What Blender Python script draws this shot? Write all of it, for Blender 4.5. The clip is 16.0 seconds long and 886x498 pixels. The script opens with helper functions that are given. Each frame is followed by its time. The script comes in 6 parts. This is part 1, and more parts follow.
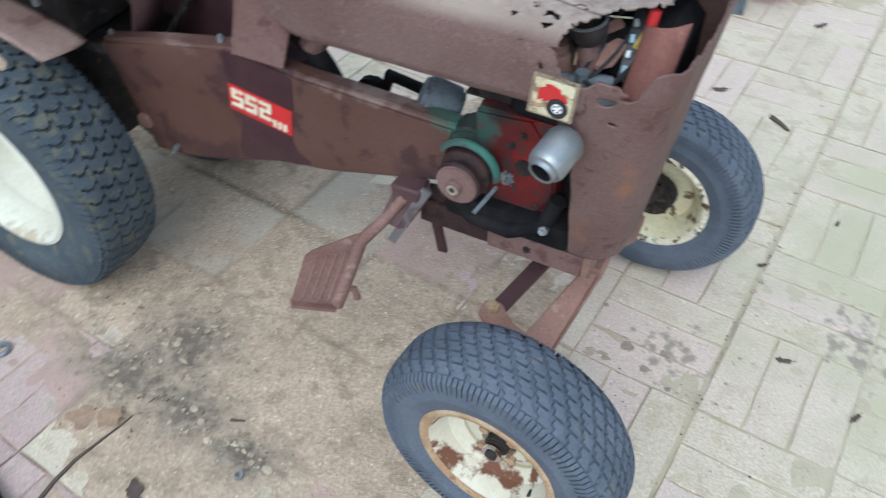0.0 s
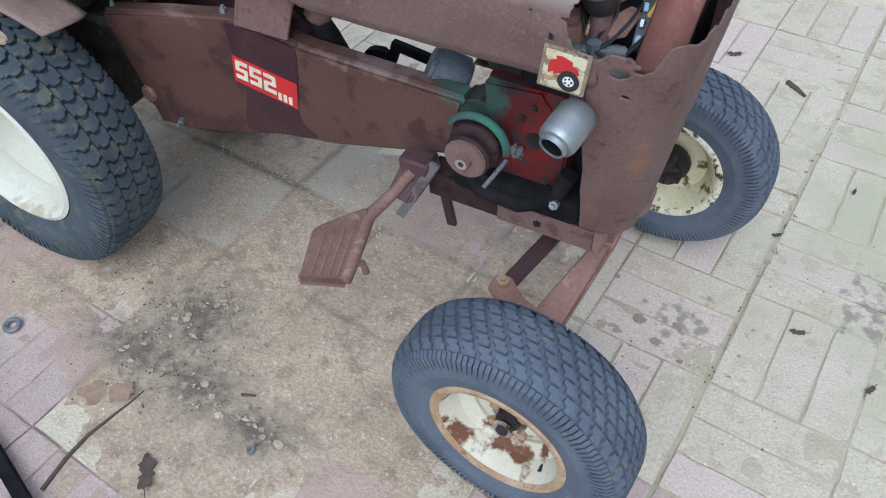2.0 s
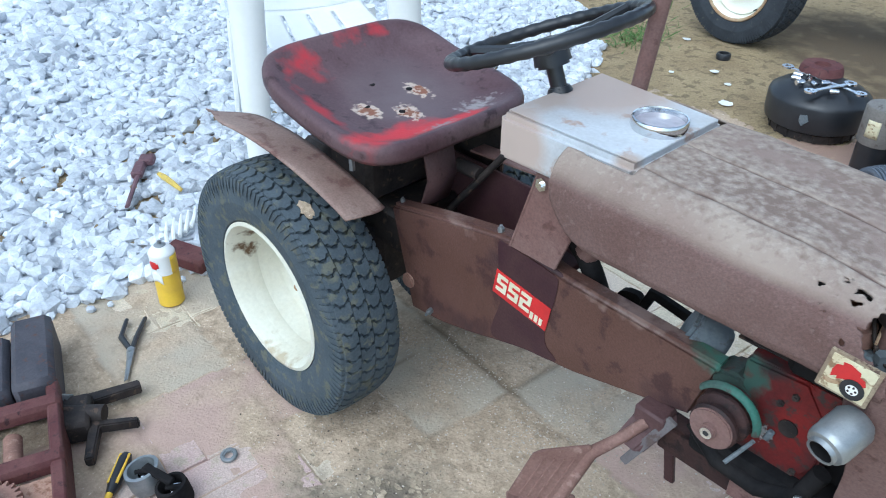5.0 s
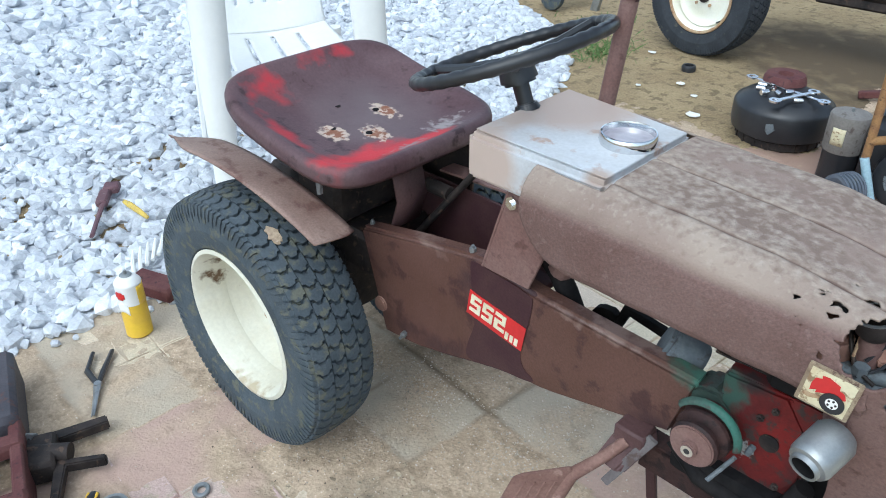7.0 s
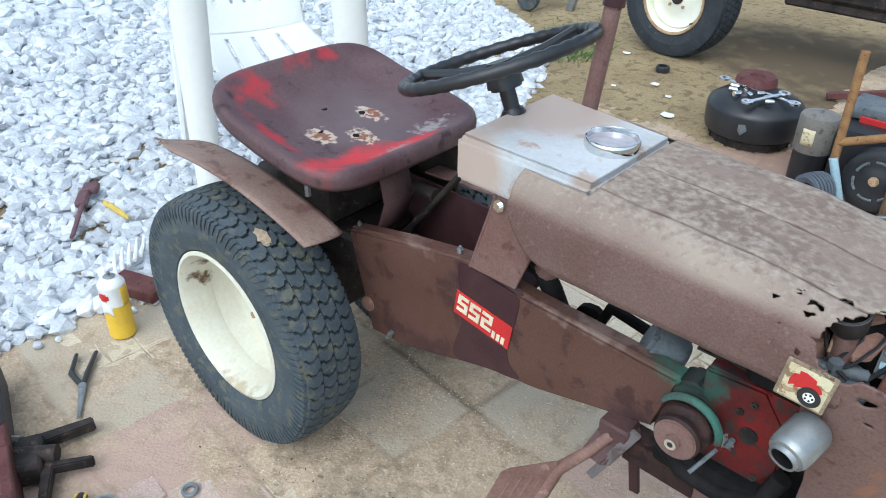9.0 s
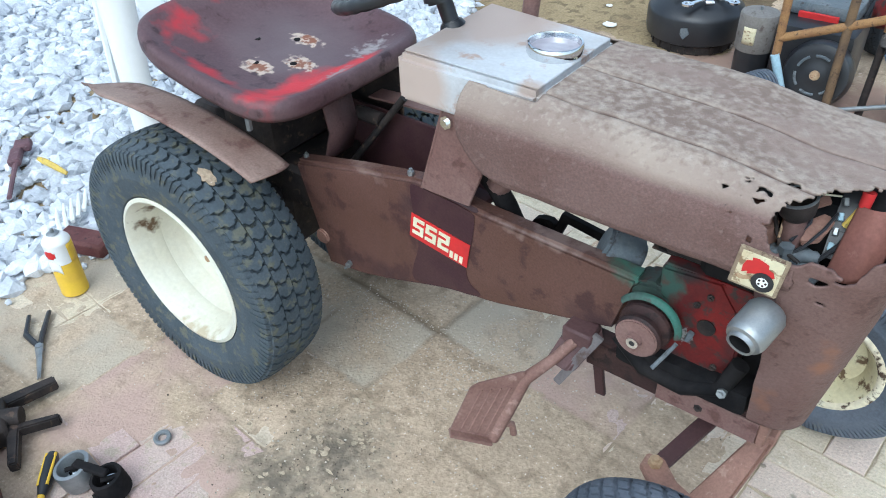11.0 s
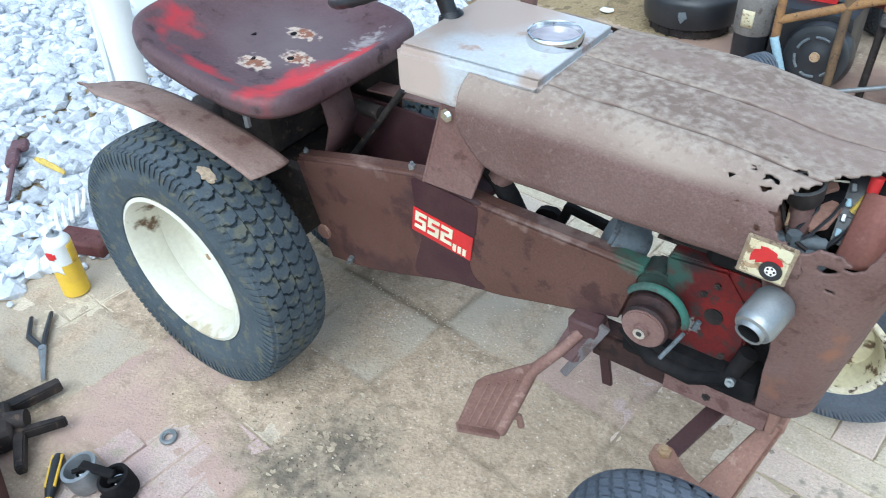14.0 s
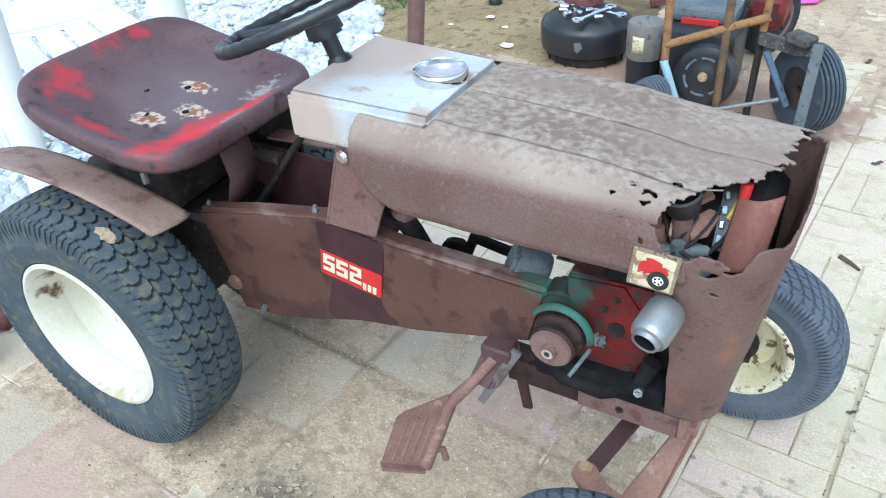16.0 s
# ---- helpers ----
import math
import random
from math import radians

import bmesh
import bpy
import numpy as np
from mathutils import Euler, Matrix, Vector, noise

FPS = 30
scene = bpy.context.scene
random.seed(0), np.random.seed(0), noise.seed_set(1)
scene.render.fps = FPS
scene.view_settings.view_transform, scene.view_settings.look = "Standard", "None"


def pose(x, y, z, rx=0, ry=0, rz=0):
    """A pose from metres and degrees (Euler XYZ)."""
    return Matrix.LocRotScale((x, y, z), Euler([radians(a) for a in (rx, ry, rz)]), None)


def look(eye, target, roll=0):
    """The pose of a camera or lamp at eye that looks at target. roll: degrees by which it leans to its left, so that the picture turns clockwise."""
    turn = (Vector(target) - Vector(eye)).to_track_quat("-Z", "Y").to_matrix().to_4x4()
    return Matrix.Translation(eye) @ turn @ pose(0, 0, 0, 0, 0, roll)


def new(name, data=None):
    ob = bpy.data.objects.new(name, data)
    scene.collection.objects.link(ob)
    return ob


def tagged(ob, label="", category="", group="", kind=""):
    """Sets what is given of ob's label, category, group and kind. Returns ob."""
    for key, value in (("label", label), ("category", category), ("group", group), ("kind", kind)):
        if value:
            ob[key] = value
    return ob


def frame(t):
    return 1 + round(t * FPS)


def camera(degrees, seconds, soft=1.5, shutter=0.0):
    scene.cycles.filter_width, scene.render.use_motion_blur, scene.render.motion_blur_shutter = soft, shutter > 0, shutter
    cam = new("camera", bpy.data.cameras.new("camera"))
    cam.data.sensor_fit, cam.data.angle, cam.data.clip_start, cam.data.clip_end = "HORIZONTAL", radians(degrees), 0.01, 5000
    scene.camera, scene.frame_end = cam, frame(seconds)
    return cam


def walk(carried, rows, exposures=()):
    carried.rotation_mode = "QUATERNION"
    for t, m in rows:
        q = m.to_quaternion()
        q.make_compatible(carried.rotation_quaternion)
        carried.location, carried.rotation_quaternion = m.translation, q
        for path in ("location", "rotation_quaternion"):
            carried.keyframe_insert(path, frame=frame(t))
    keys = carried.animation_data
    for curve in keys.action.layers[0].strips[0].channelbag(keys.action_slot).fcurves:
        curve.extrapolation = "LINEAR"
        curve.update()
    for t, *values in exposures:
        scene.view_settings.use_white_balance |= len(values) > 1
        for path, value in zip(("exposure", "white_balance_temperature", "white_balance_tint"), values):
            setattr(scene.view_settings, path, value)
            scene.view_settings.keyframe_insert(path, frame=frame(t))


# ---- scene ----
cam = camera(60.0, 16.0, soft=1.0, shutter=0.5)
PATH = [
    (0.0, 1.2415, -0.8539, 1.1607, 44.92, 0.66, 27.86),
    (0.2, 1.2348, -0.8455, 1.1694, 44.49, 1.10, 24.96),
    (0.3, 1.2374, -0.8490, 1.1645, 45.96, 0.75, 25.09),
    (0.5, 1.2363, -0.8457, 1.1588, 43.76, 1.03, 26.17),
    (1.0, 1.2269, -0.8391, 1.1540, 42.71, 0.77, 27.54),
    (1.5, 1.2269, -0.8305, 1.1523, 41.98, 1.33, 28.00),
    (2.0, 1.2329, -0.8347, 1.1589, 42.34, 1.50, 28.08),
    (2.5, 1.2395, -0.8420, 1.1605, 42.85, 0.88, 27.45),
    (3.0, 1.2304, -0.8543, 1.1679, 44.28, 0.84, 30.72),
    (3.2, 1.2096, -0.8476, 1.1778, 45.09, 1.54, 35.07),
    (3.5, 1.1765, -0.8731, 1.1862, 47.86, 0.34, 40.74),
    (3.7, 1.1606, -0.8689, 1.2006, 49.36, 1.07, 45.08),
    (4.0, 1.1444, -0.8826, 1.2027, 50.65, 0.18, 48.02),
    (4.5, 1.1432, -0.8774, 1.2228, 54.61, 0.01, 46.95),
    (5.0, 1.1508, -0.8839, 1.2266, 56.55, -0.48, 47.01),
    (5.2, 1.1612, -0.8802, 1.2289, 56.79, 0.08, 45.93),
    (7.5, 1.1360, -0.8631, 1.2201, 58.00, -0.13, 44.29),
    (8.0, 1.1448, -0.8842, 1.2308, 58.11, -0.34, 44.03),
    (10.3, 1.1231, -0.9030, 1.2430, 56.26, -0.73, 41.18),
    (10.5, 1.1301, -0.9071, 1.2342, 55.61, 0.68, 41.64),
    (11.0, 1.1397, -0.8901, 1.2194, 52.57, 1.52, 37.21),
    (11.5, 1.1361, -0.8859, 1.2218, 53.26, 2.29, 37.37),
    (12.0, 1.1267, -0.8764, 1.2229, 53.51, 2.23, 36.34),
    (12.5, 1.1261, -0.8639, 1.2105, 53.37, 1.96, 34.26),
    (13.0, 1.1412, -0.8825, 1.2188, 52.15, 1.99, 33.86),
    (13.5, 1.1411, -0.8878, 1.2234, 51.71, 2.10, 34.58),
    (14.0, 1.1290, -0.8842, 1.2197, 51.74, 2.54, 36.42),
    (14.5, 1.1256, -0.8761, 1.2210, 52.30, 2.82, 36.83),
    (15.0, 1.1501, -0.8737, 1.2236, 53.48, 2.57, 34.07),
    (15.5, 1.1765, -0.8758, 1.2213, 54.88, 3.62, 30.95),
    (16.0, 1.1697, -0.8731, 1.2204, 54.31, 3.52, 29.39),
]
EXPOSURES = [(0.0, -0.05, 5400, 2), (1.0, -0.15, 5350, 5), (2.5, -0.2, 5300, 5), (3.0, -0.15, 5300, 4), (3.5, 0.0, 5300, 1), (5.0, 0.02, 5250, 0), (8.0, 0.03, 5700, 1), (10.5, 0.13, 5500, 0), (12.5, 0.23, 5400, 0), (14.5, 0.3, 5350, -1), (15.5, 0.36, 5350, -1), (16.0, 0.37, 5350, -1)]
walk(cam, [(t, pose(x, y, z, rx, ry, rz)) for t, x, y, z, rx, ry, rz in PATH], EXPOSURES)

# ---- light: thin overcast, soft sun ----
world = bpy.data.worlds.new("overcast_sky")
scene.world = world
world.use_nodes = True
wn = world.node_tree.nodes
sky = wn.new("ShaderNodeTexSky")
sky.sky_type = "NISHITA"
sky.sun_disc = False
sky.sun_elevation = radians(52)
sky.sun_rotation = radians(167)
sky.dust_density = 3.0
wn["Background"].inputs[1].default_value = 0.25
haze = wn.new("ShaderNodeHueSaturation")      # thin cloud greys the blue
haze.inputs["Saturation"].default_value = 0.5
world.node_tree.links.new(sky.outputs[0], haze.inputs["Color"])
world.node_tree.links.new(haze.outputs[0], wn["Background"].inputs[0])
sun = new("sun", bpy.data.lights.new("sun", "SUN"))
sun.data.energy = 0.85
sun.data.angle = radians(90)
sun.data.color = (1.0, 0.96, 0.9)
sun.matrix_world = look((0.3, -1.0, 2.2), (0, 0, 0))


# ---- materials ----
def material(name, base, second=None, third=None, scale=8.0, fine=90.0, rough=0.7, metal=0.0, bump=0.3, split=0.5, split3=0.62,
             rough_var=0.15, by_object=0.0, by_island=0.0, depth=0.002, soft=0.12, grain=0.4, third_scale=3.1, world=False, tint=None, specks=None, speck_at=0.68, speck_scale=110.0, spec=0.25):
    """Two or three colours mixed by noise at two scales, with fine relief."""
    m = bpy.data.materials.new(name)
    m.use_nodes = True
    nt = m.node_tree
    n, lk = nt.nodes, nt.links.new
    bsdf = n["Principled BSDF"]
    tc = n.new("ShaderNodeNewGeometry") if world else n.new("ShaderNodeTexCoord")
    place = tc.outputs["Position"] if world else tc.outputs["Object"]
    second = second or tuple(c * 0.7 for c in base)

    def noise_node(s, detail=5.0, distort=0.0):
        t = n.new("ShaderNodeTexNoise")
        t.inputs["Scale"].default_value = s
        t.inputs["Detail"].default_value = detail
        t.inputs["Roughness"].default_value = 0.6
        t.inputs["Distortion"].default_value = distort
        lk(place, t.inputs["Vector"])
        return t

    def ramp(src, lo, hi):
        r = n.new("ShaderNodeMapRange")
        r.inputs["From Min"].default_value = lo
        r.inputs["From Max"].default_value = hi
        lk(src, r.inputs["Value"])
        return r.outputs["Result"]

    def mix(fac, a, b):
        x = n.new("ShaderNodeMix")
        x.data_type = "RGBA"
        lk(fac, x.inputs["Factor"])
        for sock, v in ((x.inputs[6], a), (x.inputs[7], b)):
            if isinstance(v, tuple):
                sock.default_value = (*v, 1)
            else:
                lk(v, sock)
        return x.outputs[2]

    big, small = noise_node(scale, 6.0, 0.4), noise_node(fine, 4.0)
    col = mix(ramp(big.outputs["Fac"], split - soft, split + soft), base, second)
    if third:
        mid = noise_node(scale * third_scale, 8.0, 0.2)
        col = mix(ramp(mid.outputs["Fac"], split3 - 0.04, split3 + 0.04), col, third)
    if tint:
        rnd = n.new("ShaderNodeObjectInfo").outputs["Random"] if by_object else n.new("ShaderNodeNewGeometry").outputs["Random Per Island"]
        col = mix(ramp(rnd, 0.35, 0.95), col, tint)
    if specks:
        dots = noise_node(speck_scale, 2.0)
        col = mix(ramp(dots.outputs["Fac"], speck_at, speck_at + 0.05), col, specks)
    hsv = n.new("ShaderNodeHueSaturation")
    lk(col, hsv.inputs["Color"])
    val = ramp(small.outputs["Fac"], 0.2, 0.8)
    add = n.new("ShaderNodeMath")
    add.operation = "MULTIPLY_ADD"
    lk(val, add.inputs[0])
    add.inputs[1].default_value = grain
    add.inputs[2].default_value = 1.0 - grain / 2 - (by_object or by_island) / 2
    out = add.outputs[0]
    if by_object or by_island:
        src = n.new("ShaderNodeObjectInfo").outputs["Random"] if by_object else n.new("ShaderNodeNewGeometry").outputs["Random Per Island"]
        a2 = n.new("ShaderNodeMath")
        a2.operation = "MULTIPLY_ADD"
        lk(src, a2.inputs[0])
        a2.inputs[1].default_value = by_object or by_island
        lk(out, a2.inputs[2])
        out = a2.outputs[0]
    lk(out, hsv.inputs["Value"])
    lk(hsv.outputs["Color"], bsdf.inputs["Base Color"])
    rr = n.new("ShaderNodeMapRange")
    rr.inputs["To Min"].default_value = max(0.03, rough - rough_var)
    rr.inputs["To Max"].default_value = min(1.0, rough + rough_var)
    lk(big.outputs["Fac"], rr.inputs["Value"])
    lk(rr.outputs["Result"], bsdf.inputs["Roughness"])
    bsdf.inputs["Metallic"].default_value = metal
    bsdf.inputs["Specular IOR Level"].default_value = 0.5 if metal else spec
    b = n.new("ShaderNodeBump")
    b.inputs["Strength"].default_value = bump
    b.inputs["Distance"].default_value = depth
    mx = n.new("ShaderNodeMath")
    mx.operation = "MULTIPLY_ADD"
    lk(big.outputs["Fac"], mx.inputs[0])
    mx.inputs[1].default_value = 0.6
    lk(small.outputs["Fac"], mx.inputs[2])
    lk(mx.outputs[0], b.inputs["Height"])
    lk(b.outputs[0], bsdf.inputs["Normal"])
    return m


RUST_PAINT = material("rusty_brown_paint", (0.165, 0.092, 0.08), (0.20, 0.125, 0.11), (0.115, 0.06, 0.053), scale=7, fine=240, rough=0.6, bump=0.3, split3=0.62, third_scale=4.0, grain=0.5)
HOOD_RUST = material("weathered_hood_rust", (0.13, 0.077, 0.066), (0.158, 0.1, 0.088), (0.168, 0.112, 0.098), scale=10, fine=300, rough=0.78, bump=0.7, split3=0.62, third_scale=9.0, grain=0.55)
COWL_PAINT = material("cowl_brown_paint", (0.135, 0.076, 0.065), (0.165, 0.103, 0.09), (0.095, 0.052, 0.045), scale=8, fine=260, rough=0.6, bump=0.4, split3=0.62, third_scale=4.0, grain=0.5)
DARK_PAINT = material("dark_maroon_paint", (0.045, 0.02, 0.024), (0.06, 0.03, 0.03), scale=12, fine=200, rough=0.45, bump=0.2)
PRIMER = material("rust_orange_metal", (0.29, 0.165, 0.125), (0.23, 0.13, 0.10), (0.35, 0.225, 0.175), scale=14, fine=220, rough=0.75)
RED = material("worn_red_paint", (0.155, 0.015, 0.014), (0.09, 0.015, 0.015), (0.045, 0.032, 0.03), scale=16, fine=180, rough=0.5, split3=0.57, third_scale=3.0)
GREEN = material("old_green_paint", (0.045, 0.15, 0.115), (0.055, 0.09, 0.075), (0.07, 0.055, 0.048), scale=10, fine=200, rough=0.5, split3=0.60)
BLACK = material("greasy_black_metal", (0.008, 0.008, 0.009), (0.02, 0.018, 0.018), scale=15, fine=160, rough=0.8, spec=0.1)
RUBBER = material("dusty_tyre_rubber", (0.056, 0.070, 0.082), (0.078, 0.094, 0.108), (0.115, 0.118, 0.095), scale=12, fine=220, rough=0.85, bump=0.3, split3=0.57, grain=0.45)
FRONT_RUBBER = material("blue_grey_tyre_rubber", (0.088, 0.103, 0.130), (0.118, 0.134, 0.164), (0.15, 0.15, 0.14), scale=12, fine=220, rough=0.85, bump=0.25, split3=0.66, grain=0.4)
WHEEL_WHITE = material("cream_wheel_paint", (0.78, 0.77, 0.68), (0.74, 0.72, 0.6), (0.4, 0.33, 0.22), scale=9, fine=120, rough=0.4, bump=0.05, split3=0.74, grain=0.1)
STEEL = material("galvanised_steel", (0.33, 0.345, 0.35), (0.25, 0.265, 0.27), scale=20, fine=300, rough=0.42, metal=0.7, bump=0.15, grain=0.15)
GREY_PAINT = material("worn_grey_paint", (0.44, 0.435, 0.435), (0.53, 0.545, 0.565), (0.40, 0.30, 0.25), scale=7, fine=160, rough=0.5, bump=0.2, split3=0.60, grain=0.2)
SAND = material("sandy_dirt", (0.505, 0.392, 0.278), (0.435, 0.335, 0.235), (0.365, 0.28, 0.195), scale=5.0, fine=150, rough=0.95, bump=0.9, split3=0.56, depth=0.004, third_scale=4.5, grain=0.65, world=True, specks=(0.62, 0.56, 0.48), speck_at=0.69, speck_scale=150)
PAVER = material("concrete_paver", (0.62, 0.545, 0.40), (0.585, 0.495, 0.38), (0.52, 0.44, 0.315), scale=3.0, fine=200, rough=0.92, bump=0.6, split3=0.56, third_scale=6.0, by_object=0.10, depth=0.004, grain=0.5, world=True, tint=(0.585, 0.475, 0.395), specks=(0.69, 0.64, 0.54), speck_at=0.66)
PAVER_REST = material("concrete_paver_rest", (0.62, 0.545, 0.40), (0.585, 0.495, 0.38), (0.52, 0.44, 0.315), scale=3.0, fine=200, rough=0.92, bump=0.6, split3=0.56, third_scale=6.0, by_island=0.10, depth=0.004, grain=0.5, world=True, tint=(0.585, 0.475, 0.395), specks=(0.69, 0.64, 0.54), speck_at=0.66)
PAVER_PINK = material("pink_concrete_paver", (0.50, 0.36, 0.33), (0.52, 0.42, 0.36), (0.45, 0.37, 0.29), scale=5.0, fine=260, rough=0.92, bump=0.8, split3=0.58, third_scale=5.0, by_object=0.12, depth=0.003, grain=0.6, world=True)
CHROME = material("polished_chrome", (0.75, 0.76, 0.78), (0.68, 0.69, 0.7), scale=20, fine=100, rough=0.12, metal=1.0, bump=0.02, rough_var=0.05, grain=0.05)
PLASTIC_BLACK = material("black_plastic", (0.014, 0.015, 0.018), (0.022, 0.023, 0.026), scale=10, fine=150, rough=0.35, bump=0.08, grain=0.2, spec=0.5)
CREAM = material("faded_cream_decal", (0.72, 0.68, 0.5), (0.62, 0.57, 0.4), (0.35, 0.28, 0.18), scale=22, fine=200, rough=0.5, bump=0.05, split3=0.64, grain=0.15)
DECAL_RED = material("decal_red", (0.55, 0.03, 0.03), (0.45, 0.03, 0.03), scale=20, fine=160, rough=0.45, bump=0.05, grain=0.15)
YELLOW = material("yellow_paint", (0.75, 0.5, 0.05), (0.7, 0.45, 0.06), scale=14, fine=150, rough=0.4, bump=0.05, grain=0.1)
RUSTY_WHITE = material("rusted_cream_wheel", (0.63, 0.592, 0.468), (0.594, 0.539, 0.406), (0.15, 0.065, 0.035), scale=9, fine=140, rough=0.6, bump=0.3, split3=0.525, grain=0.15, third_scale=2.0)
RUST_LINE = material("orange_rust", (0.34, 0.21, 0.115), (0.44, 0.33, 0.21), (0.24, 0.13, 0.08), scale=30, fine=260, rough=0.85, bump=0.4)
GREASE = material("oily_dark_metal", (0.02, 0.018, 0.018), (0.05, 0.04, 0.036), (0.09, 0.06, 0.045), scale=16, fine=180, rough=0.55, split3=0.62, spec=0.15)
BLUE_GREY = material("blue_grey_metal", (0.10, 0.12, 0.135), (0.15, 0.165, 0.175), (0.07, 0.07, 0.07), scale=16, fine=180, rough=0.55)
WOOD_RUST = material("rusty_tube", (0.3, 0.17, 0.07), (0.22, 0.12, 0.06), (0.1, 0.06, 0.04), scale=20, fine=220, rough=0.75)
WOOD_DARK = material("dark_rusty_tube", (0.17, 0.11, 0.06), (0.11, 0.075, 0.05), (0.06, 0.04, 0.03), scale=20, fine=220, rough=0.75)
DIRTY_GREY = material("oily_grey_bracket", (0.10, 0.095, 0.09), (0.05, 0.045, 0.042), (0.17, 0.15, 0.12), scale=24, fine=200, rough=0.6)
BLUE_PAINT = material("worn_blue_paint", (0.12, 0.18, 0.26), (0.09, 0.13, 0.19), (0.05, 0.05, 0.06), scale=18, fine=200, rough=0.55)
LIGHT_BLUE = material("light_blue_paint", (0.35, 0.5, 0.58), (0.3, 0.42, 0.48), scale=12, fine=150, rough=0.5)
PINK = material("pink_plastic", (0.85, 0.12, 0.5), (0.8, 0.1, 0.45), scale=5, fine=60, rough=0.5, bump=0.05)
LEAF = material("dry_leaf", (0.24, 0.15, 0.08), (0.16, 0.1, 0.06), scale=20, fine=120, rough=0.85)
GRASS = material("green_weed", (0.1, 0.17, 0.05), (0.14, 0.2, 0.07), scale=12, fine=80, rough=0.7, by_island=0.3)
GLASS_FACE = material("pale_gauge_face", (0.33, 0.30, 0.33), (0.42, 0.40, 0.43), scale=30, fine=100, rough=0.1, bump=0.0, grain=0.0, spec=0.5)
SOIL = material("brown_soil", (0.36, 0.275, 0.155), (0.29, 0.215, 0.12), (0.20, 0.15, 0.085), scale=3.4, fine=130, rough=0.95, bump=1.0, split3=0.57, depth=0.008, third_scale=6.0, grain=0.7, world=True)
BLUISH_RUBBER = material("bluish_black_rubber", (0.045, 0.058, 0.075), (0.065, 0.08, 0.10), (0.10, 0.11, 0.115), scale=10, fine=220, rough=0.6, bump=0.25, split3=0.62, grain=0.4)
DARK_RUBBER = material("dark_tyre_rubber", (0.03, 0.034, 0.04), (0.045, 0.05, 0.058), (0.08, 0.075, 0.065), scale=12, fine=220, rough=0.8, bump=0.25, split3=0.66, grain=0.4)
FENDER_TAN = material("tan_rust_sheet", (0.27, 0.19, 0.155), (0.21, 0.135, 0.11), (0.15, 0.085, 0.068), scale=6, fine=240, rough=0.6, split3=0.58, grain=0.5)
FRAME_RUST = material("maroon_frame_rust", (0.035, 0.018, 0.017), (0.065, 0.034, 0.03), (0.02, 0.013, 0.013), scale=11, fine=220, rough=0.65, bump=0.4, split3=0.56)
PEDAL_RUST = material("pedal_rust", (0.22, 0.13, 0.107), (0.175, 0.098, 0.08), (0.28, 0.18, 0.15), scale=14, fine=220, rough=0.7, bump=0.4, grain=0.5)
DULL_GREEN = material("grimy_green_casting", (0.035, 0.075, 0.06), (0.045, 0.055, 0.048), (0.05, 0.035, 0.03), scale=12, fine=200, rough=0.6, split3=0.58)
RIM_YELLOW = material("yellowed_cream_rim", (0.70, 0.66, 0.44), (0.63, 0.57, 0.36), (0.14, 0.09, 0.05), scale=13, fine=140, rough=0.5, bump=0.2, split3=0.61, grain=0.25)
CHIPPED = material("chipped_cream_edge", (0.72, 0.68, 0.52), (0.66, 0.58, 0.42), (0.07, 0.045, 0.03), scale=16, fine=140, rough=0.6, bump=0.3, split3=0.54)
REAR_CREAM = material("cream_rear_wheel_paint", (0.669, 0.66, 0.563), (0.625, 0.598, 0.484), (0.4, 0.33, 0.22), scale=9, fine=120, rough=0.4, bump=0.08, split3=0.72, grain=0.15)
GUARD_PAINT = material("guard_brown_paint", (0.094, 0.048, 0.036), (0.118, 0.062, 0.050), (0.062, 0.031, 0.028), scale=4, fine=260, rough=0.42, bump=0.3, split3=0.58, third_scale=5.0, grain=0.5)
EMBLEM_CREAM = material("stained_cream_enamel", (0.62, 0.58, 0.40), (0.55, 0.47, 0.30), (0.25, 0.17, 0.10), scale=30, fine=200, rough=0.4, bump=0.05, split3=0.58, grain=0.2)
EMBLEM_EDGE = material("tarnished_brass_edge", (0.22, 0.16, 0.11), (0.32, 0.26, 0.18), (0.12, 0.08, 0.06), scale=40, fine=220, rough=0.5, split3=0.6)
BRACE_RUST = material("smooth_red_rust", (0.21, 0.09, 0.068), (0.17, 0.072, 0.058), (0.27, 0.14, 0.11), scale=12, fine=200, rough=0.7, split3=0.64)
MAROON_STRAP = material("dark_maroon_strap", (0.075, 0.04, 0.04), (0.10, 0.055, 0.053), (0.05, 0.027, 0.027), scale=12, fine=200, rough=0.55)
STRAP_GREY = material("dull_steel_strap", (0.13, 0.115, 0.115), (0.10, 0.085, 0.085), (0.08, 0.055, 0.05), scale=12, fine=200, rough=0.5)
DULL_YELLOW = material("faded_yellow_plastic", (0.58, 0.42, 0.08), (0.5, 0.36, 0.09), (0.3, 0.24, 0.12), scale=30, fine=150, rough=0.6)
WHITE_PLASTIC = material("white_plastic", (0.8, 0.8, 0.78), (0.76, 0.76, 0.73), scale=6, fine=80, rough=0.4, bump=0.05, grain=0.05)
GRAVEL = material("white_marble_gravel", (0.62, 0.64, 0.67), (0.46, 0.48, 0.515), scale=14, fine=120, rough=0.7, by_island=0.4)


